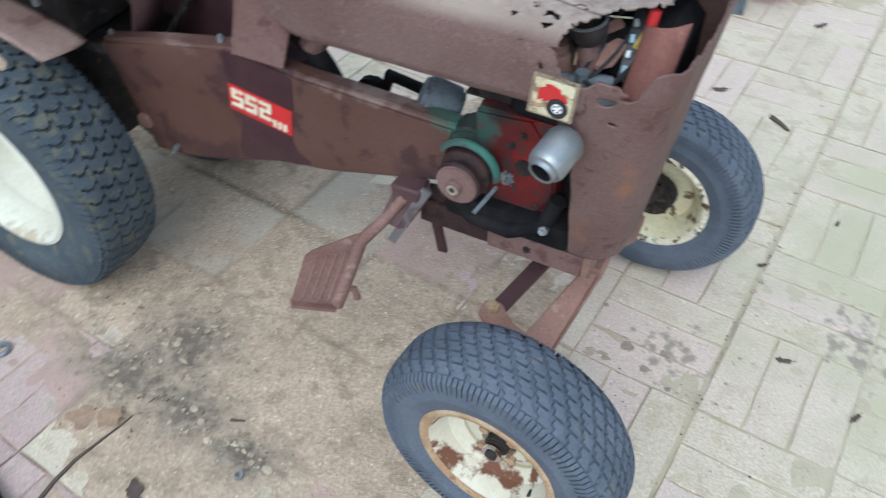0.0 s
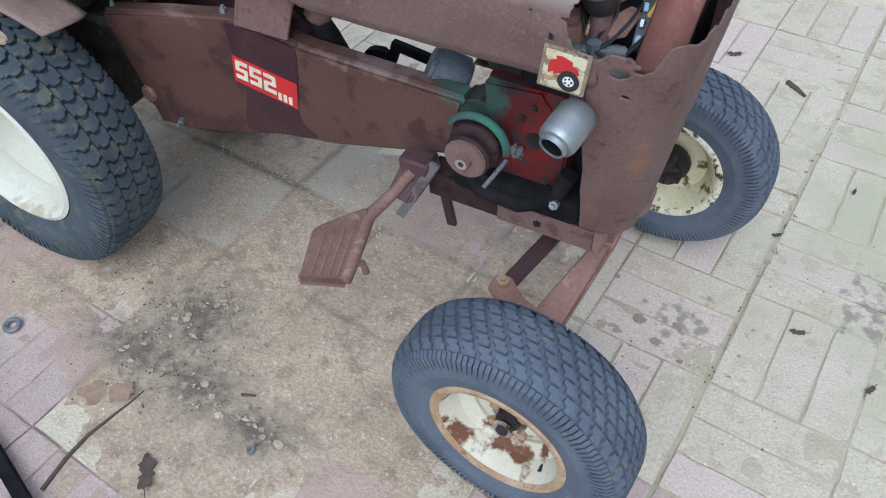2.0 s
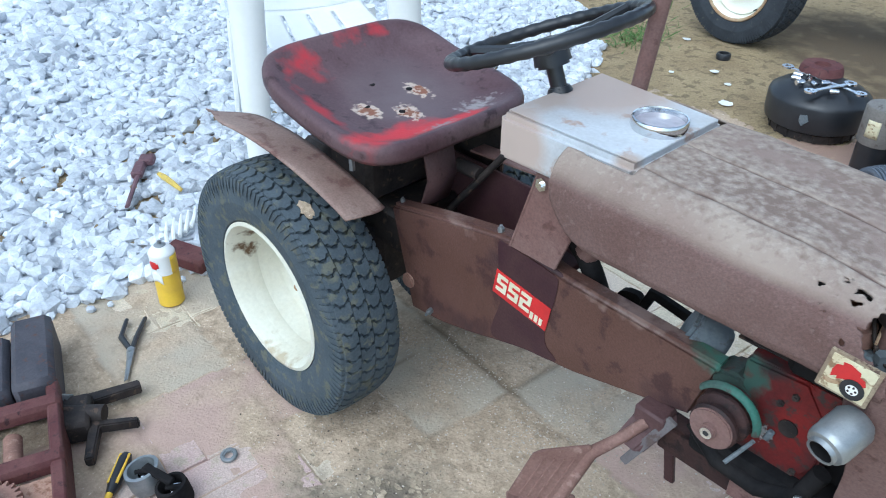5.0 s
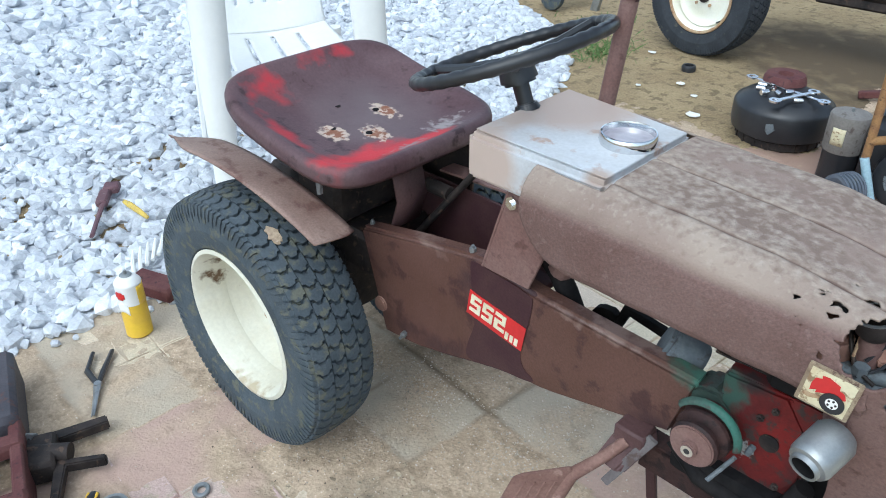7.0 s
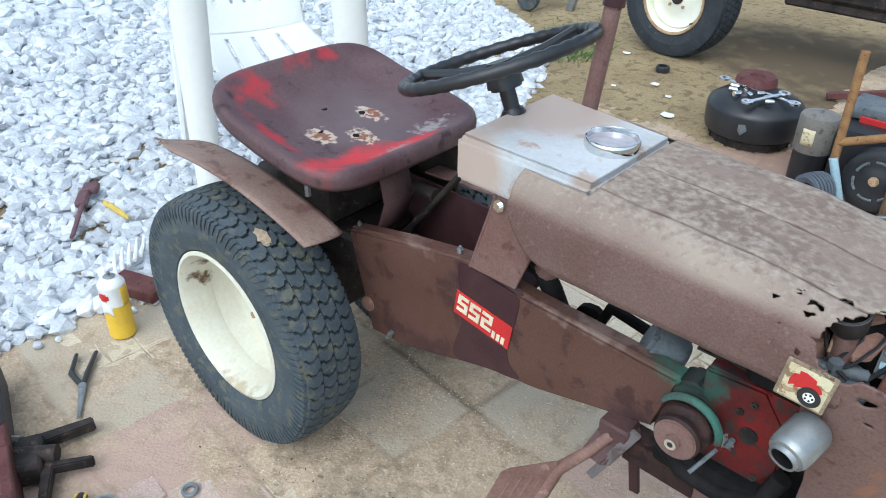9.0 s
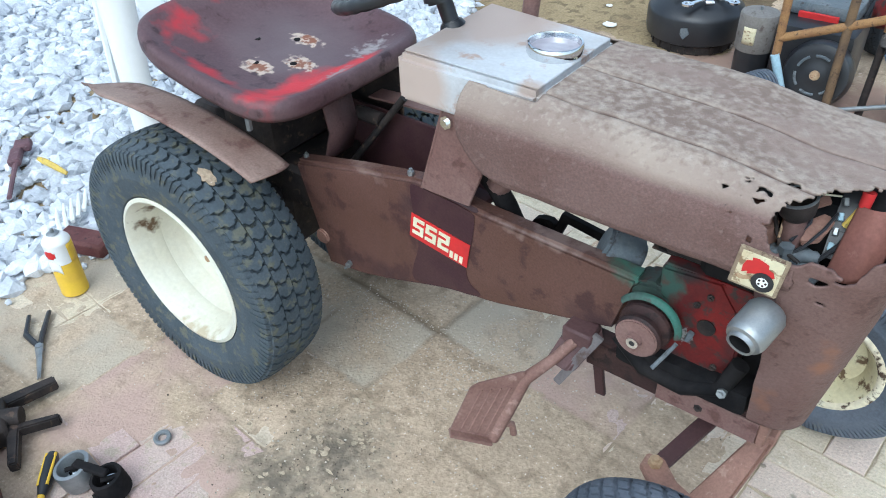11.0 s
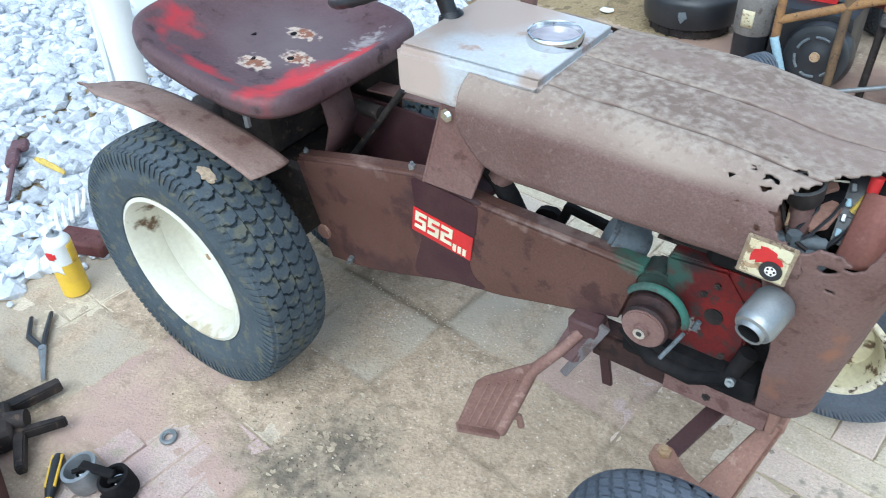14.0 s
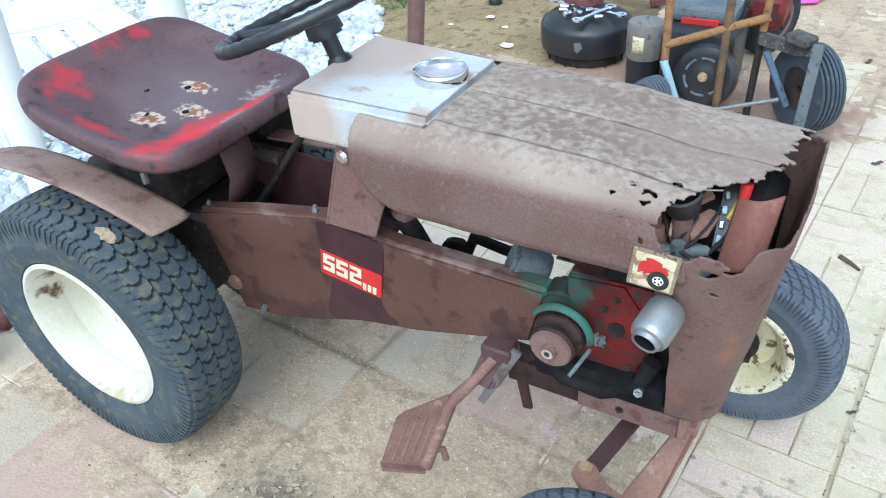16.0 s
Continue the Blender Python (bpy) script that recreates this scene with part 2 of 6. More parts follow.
def stain(mat, color, spots, scale, lo, hi):
    """Ragged spots of another colour, at (x, y, rx, ry) or (x, y, z, rx, ry, rz)."""
    nt = mat.node_tree
    n, lk = nt.nodes, nt.links.new
    bsdf = n["Principled BSDF"]
    old = bsdf.inputs["Base Color"].links[0].from_socket
    geo = n.new("ShaderNodeNewGeometry")
    nz = n.new("ShaderNodeTexNoise")
    nz.inputs["Scale"].default_value = scale
    nz.inputs["Detail"].default_value = 7.0
    lk(geo.outputs["Position"], nz.inputs["Vector"])
    total = None
    for spot in spots:
        x, y, z, rx, ry, rz = spot if len(spot) == 6 else (spot[0], spot[1], 0, spot[2], spot[3], 1)
        sub = n.new("ShaderNodeVectorMath")
        sub.operation = "SUBTRACT"
        lk(geo.outputs["Position"], sub.inputs[0])
        sub.inputs[1].default_value = (x, y, z)
        div = n.new("ShaderNodeVectorMath")
        div.operation = "DIVIDE"
        lk(sub.outputs[0], div.inputs[0])
        div.inputs[1].default_value = (rx, ry, rz)
        ln = n.new("ShaderNodeVectorMath")
        ln.operation = "LENGTH"
        lk(div.outputs[0], ln.inputs[0])
        mr = n.new("ShaderNodeMapRange")
        mr.inputs["From Min"].default_value, mr.inputs["From Max"].default_value = 1.0, 0.0
        lk(ln.outputs["Value"], mr.inputs["Value"])
        if total is None:
            total = mr.outputs["Result"]
        else:
            m2 = n.new("ShaderNodeMath")
            m2.operation = "MAXIMUM"
            lk(total, m2.inputs[0])
            lk(mr.outputs["Result"], m2.inputs[1])
            total = m2.outputs[0]
    ad = n.new("ShaderNodeMath")
    ad.operation = "MULTIPLY_ADD"
    lk(total, ad.inputs[0])
    ad.inputs[1].default_value = 0.6
    lk(nz.outputs["Fac"], ad.inputs[2])
    mr = n.new("ShaderNodeMapRange")
    mr.inputs["From Min"].default_value, mr.inputs["From Max"].default_value = lo, hi
    lk(ad.outputs[0], mr.inputs["Value"])
    inside = n.new("ShaderNodeMapRange")
    inside.inputs["From Max"].default_value = 0.25
    lk(total, inside.inputs["Value"])
    both = n.new("ShaderNodeMath")
    both.operation = "MULTIPLY"
    lk(mr.outputs["Result"], both.inputs[0])
    lk(inside.outputs["Result"], both.inputs[1])
    mx = n.new("ShaderNodeMix")
    mx.data_type = "RGBA"
    lk(both.outputs[0], mx.inputs["Factor"])
    lk(old, mx.inputs[6])
    mx.inputs[7].default_value = (*color, 1)
    lk(mx.outputs[2], bsdf.inputs["Base Color"])


def by_mark(mat, mark, low, high):
    """Mixes two colours in by a mark on the mesh, low for -1, high for +1."""
    nt = mat.node_tree
    n, lk = nt.nodes, nt.links.new
    at = n.new("ShaderNodeAttribute")
    at.attribute_name = mark
    for sign, color in ((-1, low), (1, high)):
        bsdf = n["Principled BSDF"]
        old = bsdf.inputs["Base Color"].links[0].from_socket
        mr = n.new("ShaderNodeMapRange")
        mr.inputs["From Max"].default_value = sign
        lk(at.outputs["Fac"], mr.inputs["Value"])
        mx = n.new("ShaderNodeMix")
        mx.data_type = "RGBA"
        lk(mr.outputs["Result"], mx.inputs["Factor"])
        lk(old, mx.inputs[6])
        mx.inputs[7].default_value = (*color, 1)
        lk(mx.outputs[2], bsdf.inputs["Base Color"])


OIL = [(0.38, -0.29, 0.17, 0.18), (0.32, -0.39, 0.22, 0.10), (0.48, -0.40, 0.18, 0.10), (0.62, -0.43, 0.15, 0.07)]
by_mark(SAND, "paver_tint", (0.47, 0.405, 0.315), (0.46, 0.325, 0.27))
by_mark(SAND, "joint", (0.3, 0.3, 0.3), (0.20, 0.155, 0.105))
for ground_mat in (SAND, PAVER):
    stain(ground_mat, (0.33, 0.27, 0.195), OIL, 30.0, 0.55, 1.0)
    stain(ground_mat, (0.17, 0.14, 0.105), OIL, 48.0, 0.80, 1.08)
stain(SAND, (0.49, 0.43, 0.30), [(1.9, 0.5, 0.95, 2.2)], 12.0, 0.35, 0.70)
for ground_mat in (PAVER, PAVER_REST):
    stain(ground_mat, (0.50, 0.46, 0.31), [(1.7, 0.6, 0.7, 0.9)], 8.0, 0.66, 0.98)
    stain(ground_mat, (0.33, 0.28, 0.22), [(1.2, 0.12, 0.28, 0.25), (1.5, .3, .3, .4)], 38.0, 1.0, 1.12)
    stain(ground_mat, (0.33, 0.215, 0.17), [(.5, 1.65, .65, .5), (.95, 1.75, .3, .3)], 14.0, 0.40, 0.85)
stain(SAND, (0.32, 0.215, 0.165), [(.45, 1.65, .65, .5), (.95, 1.75, .3, .3)], 14.0, 0.35, 0.75)
# dark soil, with the shade below the parked tractor put into its colour
stain(SOIL, (0.13, 0.095, 0.058), [(.6, 2.8, .8, .7), (.1, 3.2, 1.0, .7)], 9.0, 0.32, 0.80)
# rust, wear and other marks with shapes of their own
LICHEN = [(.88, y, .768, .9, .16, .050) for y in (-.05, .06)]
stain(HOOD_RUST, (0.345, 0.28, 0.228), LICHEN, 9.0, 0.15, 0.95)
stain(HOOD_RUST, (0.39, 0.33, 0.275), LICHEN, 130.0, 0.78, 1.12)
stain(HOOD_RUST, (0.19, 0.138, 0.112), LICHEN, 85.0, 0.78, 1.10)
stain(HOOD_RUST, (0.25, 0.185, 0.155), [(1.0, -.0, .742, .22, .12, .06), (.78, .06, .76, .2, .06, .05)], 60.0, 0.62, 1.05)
# thin darker lines along the pressed seams
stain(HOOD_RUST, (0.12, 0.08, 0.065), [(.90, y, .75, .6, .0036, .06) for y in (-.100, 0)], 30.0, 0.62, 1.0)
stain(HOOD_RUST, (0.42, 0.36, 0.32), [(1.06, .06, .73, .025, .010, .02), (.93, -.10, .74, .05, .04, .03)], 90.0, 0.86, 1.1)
stain(GUARD_PAINT, (0.06, 0.14, 0.105), [(.865, -.08, .53, .09, .12, .03)], 26.0, 0.62, 0.85)
stain(GUARD_PAINT, (0.19, 0.125, 0.105), [(.30, -.08, .525, .25, .12, .03), (.70, -.08, .53, .2, .12, .03)], 40.0, 0.86, 1.05)
stain(GUARD_PAINT, (0.055, 0.03, 0.03), [(.40, -.08, .31, .25, .12, .05), (.80, -.08, .42, .08, .12, .08), (.44, -.08, .50, .05, .12, .08)], 16.0, 0.68, 1.05)
stain(REAR_CREAM, (0.12, 0.07, 0.035), [(-.143, -.25, .32, .014, .06, .06), (-.115, -.25, .36, .02, .06, .03), (-.087, -.25, .37, .012, .06, .04)], 60.0, 0.74, 0.98)
stain(REAR_CREAM, (0.45, 0.38, 0.26), [(0, -.3, .13, .2, .1, .05), (0.08, -.28, .2, .05, .05, .05)], 40.0, 0.85, 1.05)
stain(COWL_PAINT, (0.23, 0.115, 0.075), [(1.04, -.09, .45, .05, .05, .10), (1.10, -.12, .55, .03, .05, .12)], 30.0, 0.80, 1.05)
# grease, and the shade at the block's top painted into its red
stain(RED, (0.035, 0.025, 0.025), [(.905, -.08, .565, .07, .05, .03), (.985, -.08, .47, .03, .05, .06), (.90, -.08, .42, .05, .05, .03)], 14.0, 0.76, 1.05)
stain(RED, (0.045, 0.085, 0.068), [(.885, -.08, .52, .035, .05, .10)], 30.0, 0.70, 0.9)
stain(RED, (0.30, 0.31, 0.31), [(.925, -.08, .46, .03, .05, .03)], 60.0, 0.86, 0.92)
stain(GREY_PAINT, (0.45, 0.36, 0.31), [(.48, .07, .78, .16, .12, .05), (.45, -.11, .74, .10, .05, .08)], 8.0, 0.30, 0.75)
stain(GREY_PAINT, (0.42, 0.34, 0.29), [(.47, -.04, .78, .08, .12, .03), (.46, -.11, .72, .05, .04, .05), (.67, -.10, .775, .04, .03, .03)], 14.0, 0.72, 1.05)


# ---- building helpers ----
BASE = {}


def thing(name, loc, label, category, group="", kind=""):
    e = new(name)
    e.empty_display_size = 0.05
    e.location = loc
    BASE[e.name] = Matrix.Translation(loc)
    return tagged(e, label, category, group, kind)


def part(name, bm, mat, parent=None, label="", smooth=40, solid=0.0, kind=""):
    me = bpy.data.meshes.new(name)
    bmesh.ops.recalc_face_normals(bm, faces=bm.faces[:])
    bm.to_mesh(me)
    bm.free()
    me.materials.append(mat)
    ob = new(name, me)
    if smooth:
        me.polygons.foreach_set("use_smooth", [True] * len(me.polygons))
        me.set_sharp_from_angle(angle=radians(smooth))
    if solid:
        s = ob.modifiers.new("thickness", "SOLIDIFY")
        s.thickness, s.offset = solid, 0
    if parent:
        ob.parent = parent
        if parent.name in BASE:
            ob.matrix_parent_inverse = BASE[parent.name].inverted()
    return tagged(ob, label, kind=kind)


def box(bm, c, s, rot=(0, 0, 0), bevel=0.003, m=None, seg=1):
    M = pose(*c, *rot) @ Matrix.Diagonal((*s, 1))
    if m is not None:
        M = m @ M
    r = bmesh.ops.create_cube(bm, size=1, matrix=M)
    if bevel:
        es = list({e for v in r["verts"] for e in v.link_edges})
        bmesh.ops.bevel(bm, geom=es, offset=bevel, segments=seg, affect="EDGES", profile=0.6)


def frame_of(a, b):
    z = (Vector(b) - Vector(a)).normalized()
    return z.to_track_quat("Z", "Y").to_matrix().to_4x4()


def rod(bm, a, b, r0, r1=None, seg=20, bevel=0.0):
    a, b = Vector(a), Vector(b)
    M = Matrix.Translation((a + b) / 2) @ frame_of(a, b)
    r = bmesh.ops.create_cone(bm, cap_ends=True, segments=seg, radius1=r0, radius2=r0 if r1 is None else r1, depth=(b - a).length, matrix=M)
    if bevel:
        es = [e for e in {e for v in r["verts"] for e in v.link_edges} if any(len(f.verts) > 4 for f in e.link_faces)]
        bmesh.ops.bevel(bm, geom=es, offset=bevel, segments=2, affect="EDGES")


def tube(bm, pts, r, seg=8, closed=False, flat=1.0):
    """A rod bent along points. r may be a list."""
    P = [Vector(p) for p in pts]
    n = len(P)
    rings, up = [], None
    for i, p in enumerate(P):
        a = P[(i - 1) % n] if closed or i else p
        b = P[(i + 1) % n] if closed or i < n - 1 else p
        d = (b - a).normalized()
        if up is None:
            up = d.orthogonal().normalized()
        up = (up - d * up.dot(d)).normalized()
        side = d.cross(up)
        rr = r[i] if isinstance(r, (list, tuple)) else r
        rings.append([bm.verts.new(p + rr * (math.cos(k * 2 * math.pi / seg) * up + flat * math.sin(k * 2 * math.pi / seg) * side)) for k in range(seg)])
    for i in range(n if closed else n - 1):
        A, B = rings[i], rings[(i + 1) % n]
        for k in range(seg):
            bm.faces.new((A[k], A[(k + 1) % seg], B[(k + 1) % seg], B[k]))
    if not closed:
        bm.faces.new(rings[0][::-1])
        bm.faces.new(rings[-1])


def lathe(bm, prof, m, seg=64, closed=True):
    """Turns a profile of (radius, height along local z) round local z."""
    rings = []
    for k in range(seg):
        a = 2 * math.pi * k / seg
        rings.append([bm.verts.new(m @ Vector((r * math.cos(a), r * math.sin(a), h))) for r, h in prof])
    n = len(prof)
    for k in range(seg):
        A, B = rings[k], rings[(k + 1) % seg]
        for i in range(n if closed else n - 1):
            j = (i + 1) % n
            if A[i].co == A[j].co:
                continue
            bm.faces.new((A[i], A[j], B[j], B[i]))
    bmesh.ops.remove_doubles(bm, verts=bm.verts[:], dist=1e-6)


def slab(bm, outline, d, bevel=0.0, seg=2):
    """A flat outline of places, made thick along the vector d."""
    vs = [bm.verts.new(p) for p in outline]
    f = bm.faces.new(vs)
    r = bmesh.ops.extrude_face_region(bm, geom=[f])
    new_vs = [g for g in r["geom"] if isinstance(g, bmesh.types.BMVert)]
    bmesh.ops.translate(bm, verts=new_vs, vec=d)
    if bevel:
        es = list({e for v in vs + new_vs for e in v.link_edges})
        bmesh.ops.bevel(bm, geom=es, offset=bevel, segments=seg, affect="EDGES")


def sheet(bm, place, nu, nv, keep=None):
    """A grid of places; keep(u, v) tells which faces stay."""
    g = [[bm.verts.new(place(i / nu, j / nv)) for j in range(nv + 1)] for i in range(nu + 1)]
    for i in range(nu):
        for j in range(nv):
            if keep is None or keep((i + 0.5) / nu, (j + 0.5) / nv):
                bm.faces.new((g[i][j], g[i + 1][j], g[i + 1][j + 1], g[i][j + 1]))
    bmesh.ops.delete(bm, geom=[v for v in bm.verts if not v.link_faces], context="VERTS")


def rounded(pts, times=2):
    """A closed outline with its corners cut into a smooth line."""
    P = [Vector(p) for p in pts]
    for _ in range(times):
        P = [q for a, b in zip(P, P[1:] + P[:1]) for q in (a.lerp(b, .25), a.lerp(b, .75))]
    return P


def polyline(pts, s):
    """The place at the share s of the length of a line of points."""
    P = [Vector(p) for p in pts]
    L = [(b - a).length for a, b in zip(P, P[1:])]
    t = s * sum(L)
    for a, b, l in zip(P, P[1:], L):
        if t <= l or b is P[-1]:
            return a.lerp(b, min(1.0, t / l))
        t -= l


def worn_edge(bm, times=2):
    """Evens out the steps along the open edges of a torn sheet."""
    for _ in range(times):
        at = {}
        for v in bm.verts:
            near = [e.other_vert(v) for e in v.link_edges if e.is_boundary]
            if len(near) == 2:
                at[v] = v.co.lerp((near[0].co + near[1].co) / 2, .6)
        for v, co in at.items():
            v.co = co


def B():
    return bmesh.new()


# ---- ground: sand, buried pavers, gravel ----
CELL = 0.2335
GX, GY = Vector((0.9960, -0.0896)), Vector((0.0896, 0.9960))
G0 = Vector((1.265, 0.018))


def smooth_step(a, b, x):
    t = min(1.0, max(0.0, (x - a) / (b - a)))
    return t * t * (3 - 2 * t)


def buried(x, y):
    """How deep the drifted sand lies over the pavers, 0 to 1."""
    a = 0.9 * math.exp(-((x - 0.62) / 0.5) ** 2 - ((y + 0.18) / 0.42) ** 2)
    b = 0.8 * math.exp(-((x - 0.1) / 0.35) ** 2 - ((y - 0.05) / 0.35) ** 2)
    c = 0.75 * smooth_step(1.35, 2.3, y)
    n = 0.5 * noise.fractal((x * 3.1, y * 3.1, 4.0), 1.0, 2.0, 3) + 0.22 * noise.noise((x * 23, y * 23, 2.0))
    d = 0.30 * smooth_step(1.15, 0.6, x) + 0.08 + 0.20 * smooth_step(1.0, 1.3, x) + 0.45 * smooth_step(0.15, -0.15, x)
    e = -0.85 * math.exp(-((x - 0.20) / 0.15) ** 2 - ((y + 0.61) / 0.09) ** 2) + 0.25 * math.exp(-((x + 0.0) / 0.25) ** 2 - ((y + 0.45) / 0.12) ** 2)
    return a + b + c + d + e + n


GREY_CELLS = ((-8, -3), (-7, -3), (-8, -2), (-6, -1), (-5, -1), (-4, 1), (-4, 0), (-3, 1))
PINK_CELLS = ((-6, -3), (-6, -4), (-5, -4), (-5, -3), (-4, -4), (-1, -3), (-2, -3), (-1, -2), (-6, -2), (0, -2), (-3, 0))


def cell_of(x, y):
    """The paver square at a place, and the distance to its border."""
    u, v = ((x - G0.x) * GX.x + (y - G0.y) * GX.y) / CELL, ((x - G0.x) * GY.x + (y - G0.y) * GY.y) / CELL
    i, j = math.floor(u), math.floor(v)
    return i, j, min(u - i, i + 1 - u, v - j, j + 1 - v) * CELL


def yard(x, y):
    """Whether a place belongs to the paved yard."""
    return x > -0.66 + 0.05 * math.sin(y * 4) and (y < 1.8 or (x > 0.25 and y < 3.3))


bm = B()
def ground_place(u, v):
    x, y = -1.5 + 4.3 * u, -1.5 + 4.9 * v
    d = buried(x, y)
    z = -0.0036 - 0.0004 * smooth_step(1.0, 1.35, x) + 0.0080 * smooth_step(0.25, 1.1, d) + 0.0020 * noise.noise((x * 31, y * 31, 7)) + 0.0014 * noise.noise((x * 75, y * 75, 9))
    if x < 1.0:
        z -= .0028 * math.exp(-(cell_of(x, y)[2] / .007) ** 2) * smooth_step(-.25, .2, noise.noise((x * 6, y * 6, 5)))
    if not yard(x, y):
        z = max(z, 0.004 + 0.006 * noise.noise((x * 4, y * 4, 3)))
    return (x, y, z)
sheet(bm, ground_place, 500, 560)
for f in bm.faces:
    c = f.calc_center_median()
    k = .09 * noise.noise((c.x * 5, c.y * 5, 8)) + .03 * noise.noise((c.x * 30, c.y * 30, 8))
    f.material_index = 0 if yard(c.x + k, c.y - .05 + 2 * k) else 1
ground = tagged(part("ground", bm, SAND, smooth=180), "sandy dirt drifted over worn pavers, brown soil beyond", "ground", kind="structure")
ground.data.materials.append(SOIL)
tints, joints = [], []
for v in ground.data.vertices:
    x, y = v.co.x, v.co.y
    i, j, edge = cell_of(x + .006 * noise.noise((x * 40, y * 40, 1)), y + .006 * noise.noise((x * 40, y * 40, 2)))
    side = 1 if (i, j) in PINK_CELLS else -1 if (i, j) in GREY_CELLS else 0
    tints.append(side * max(0, min(.9, .62 + .9 * noise.fractal((x * 7, y * 7, 6), 1.0, 2.0, 4))))
    u = ((x - G0.x) * GX.x + (y - G0.y) * GX.y) / CELL
    v_ = ((x - G0.x) * GY.x + (y - G0.y) * GY.y) / CELL
    seam = max(math.exp(-((v_ * CELL + .004 * noise.noise((x * 15, y * 15, 3))) / .0085) ** 2) if -5.4 < u < -3.9 else 0,
               .85 * math.exp(-((u * CELL - .004) / .009) ** 2) * smooth_step(-.5, .1, noise.noise((x * 9, y * 9, 6))) if -1.5 < v_ < 9 else 0,
               .7 * math.exp(-(((u + 4) * CELL + .004 * noise.noise((x * 15, y * 15, 4))) / .0085) ** 2) if -.05 < v_ < 1 else 0)
    joints.append(max(0, seam, .6 * math.exp(-(edge / .006) ** 2) * smooth_step(-.2, .3, noise.noise((x * 8, y * 8, 5)))))
for mark, values in (("paver_tint", tints), ("joint", joints)):
    ground.data.attributes.new(mark, "FLOAT", "POINT").data.foreach_set("value", values)
bm = B()
outer, inner = 300.0, (-1.49, 2.79, -1.49, 3.39)
x0, x1, y0, y1 = inner
ring_o = [bm.verts.new(p) for p in ((-outer, -outer, -.004), (outer, -outer, -.004), (outer, outer, -.004), (-outer, outer, -.004))]
ring_i = [bm.verts.new(p) for p in ((x0, y0, -.004), (x1, y0, -.004), (x1, y1, -.004), (x0, y1, -.004))]
for k in range(4):
    bm.faces.new((ring_o[k], ring_o[(k + 1) % 4], ring_i[(k + 1) % 4], ring_i[k]))
tagged(part("ground_far", bm, SOIL, smooth=0), "sandy dirt ground reaching to the horizon", "ground", kind="structure")

# gravel: broken white stones
EDGE = [(-0.70, -1.6), (-0.69, -0.6), (-0.64, -0.35), (-0.60, -0.2), (-0.55, 0.4), (-0.62, 1.2), (-0.80, 1.85), (-0.98, 2.15), (-1.4, 2.55), (-2.1, 2.95), (-3.2, 3.4)]


def gravel_edge(y):
    for (xa, ya), (xb, yb) in zip(EDGE, EDGE[1:]):
        if ya <= y <= yb:
            return xa + (xb - xa) * (y - ya) / (yb - ya)
    return -3.2


def stones(name, count, region, size, seed, label):
    rng = np.random.default_rng(seed)
    t = bmesh.new()
    bmesh.ops.create_icosphere(t, subdivisions=1, radius=1.0)
    # twelve corners of a ball, for broken, angular stones
    V0 = np.array([v.co[:] for v in t.verts])[:12]
    hull = bmesh.new()
    for p in V0:
        hull.verts.new(p)
    bmesh.ops.convex_hull(hull, input=hull.verts[:])
    hull.verts.ensure_lookup_table()
    hull.verts.index_update()
    V0 = np.array([v.co[:] for v in hull.verts])
    F0 = np.array([[v.index for v in f.verts] for f in hull.faces])
    hull.free()
    t.free()
    verts, faces, k = [], [], 0
    while k < count:
        x, y, z, ok = region(rng)
        if not ok:
            continue
        s = size * rng.uniform(0.55, 1.25) * np.array([rng.uniform(0.8, 1.4), rng.uniform(0.7, 1.1), rng.uniform(0.45, 0.8)])
        P = V0 * (1 + rng.uniform(-0.33, 0.25, (len(V0), 1))) * s
        R = np.array(Euler((rng.uniform(-.5, .5), rng.uniform(-.5, .5), rng.uniform(0, 6.28))).to_matrix())
        verts.append(P @ R.T + (x, y, z))
        faces.append(F0 + k * len(V0))
        k += 1
    me = bpy.data.meshes.new(name)
    me.from_pydata(np.concatenate(verts).tolist(), [], np.concatenate(faces).tolist())
    me.materials.append(GRAVEL)
    return tagged(new(name, me), label, "gravel", kind="stuff")


def bed(rng):
    y = rng.uniform(-1.6, 3.3)
    e = gravel_edge(y) + rng.normal(0, .02)
    x = e - abs(rng.uniform(0, 1) ** 1.25) * 2.6
    return x, y, rng.uniform(0.0, 0.022), True


def far_bed(rng):
    y = rng.uniform(-2.5, 9)
    x = rng.uniform(-8, -2.4)
    return x, y, rng.uniform(0, .03), x < gravel_edge(min(3.39, max(-1.5, y))) - 1.9


stones("gravel", 15500, bed, 0.030, 3, "white broken marble gravel bed beside the pavers")
stones("gravel_far", 5000, far_bed, 0.06, 5, "white broken marble gravel farther off")


def strays(rng):
    a = rng.normal(0, 1)
    y = rng.uniform(-.9, 1.6)
    return gravel_edge(y) + abs(rng.normal(0, .05)), y, 0.008, True


stones("stray_gravel", 130, strays, 0.014, 8, "stray white gravel chips along the edge of the bed")
bm = B()
slab(bm, [(x, y, -.02) for x, y in EDGE] + [(-4.5, 7.5, -.02), (-4.5, -1.6, -.02)], (0, 0, .024))
tagged(part("gravel_base", bm, GRAVEL, smooth=0), "fine pale stone bed under the gravel", "gravel", kind="stuff")


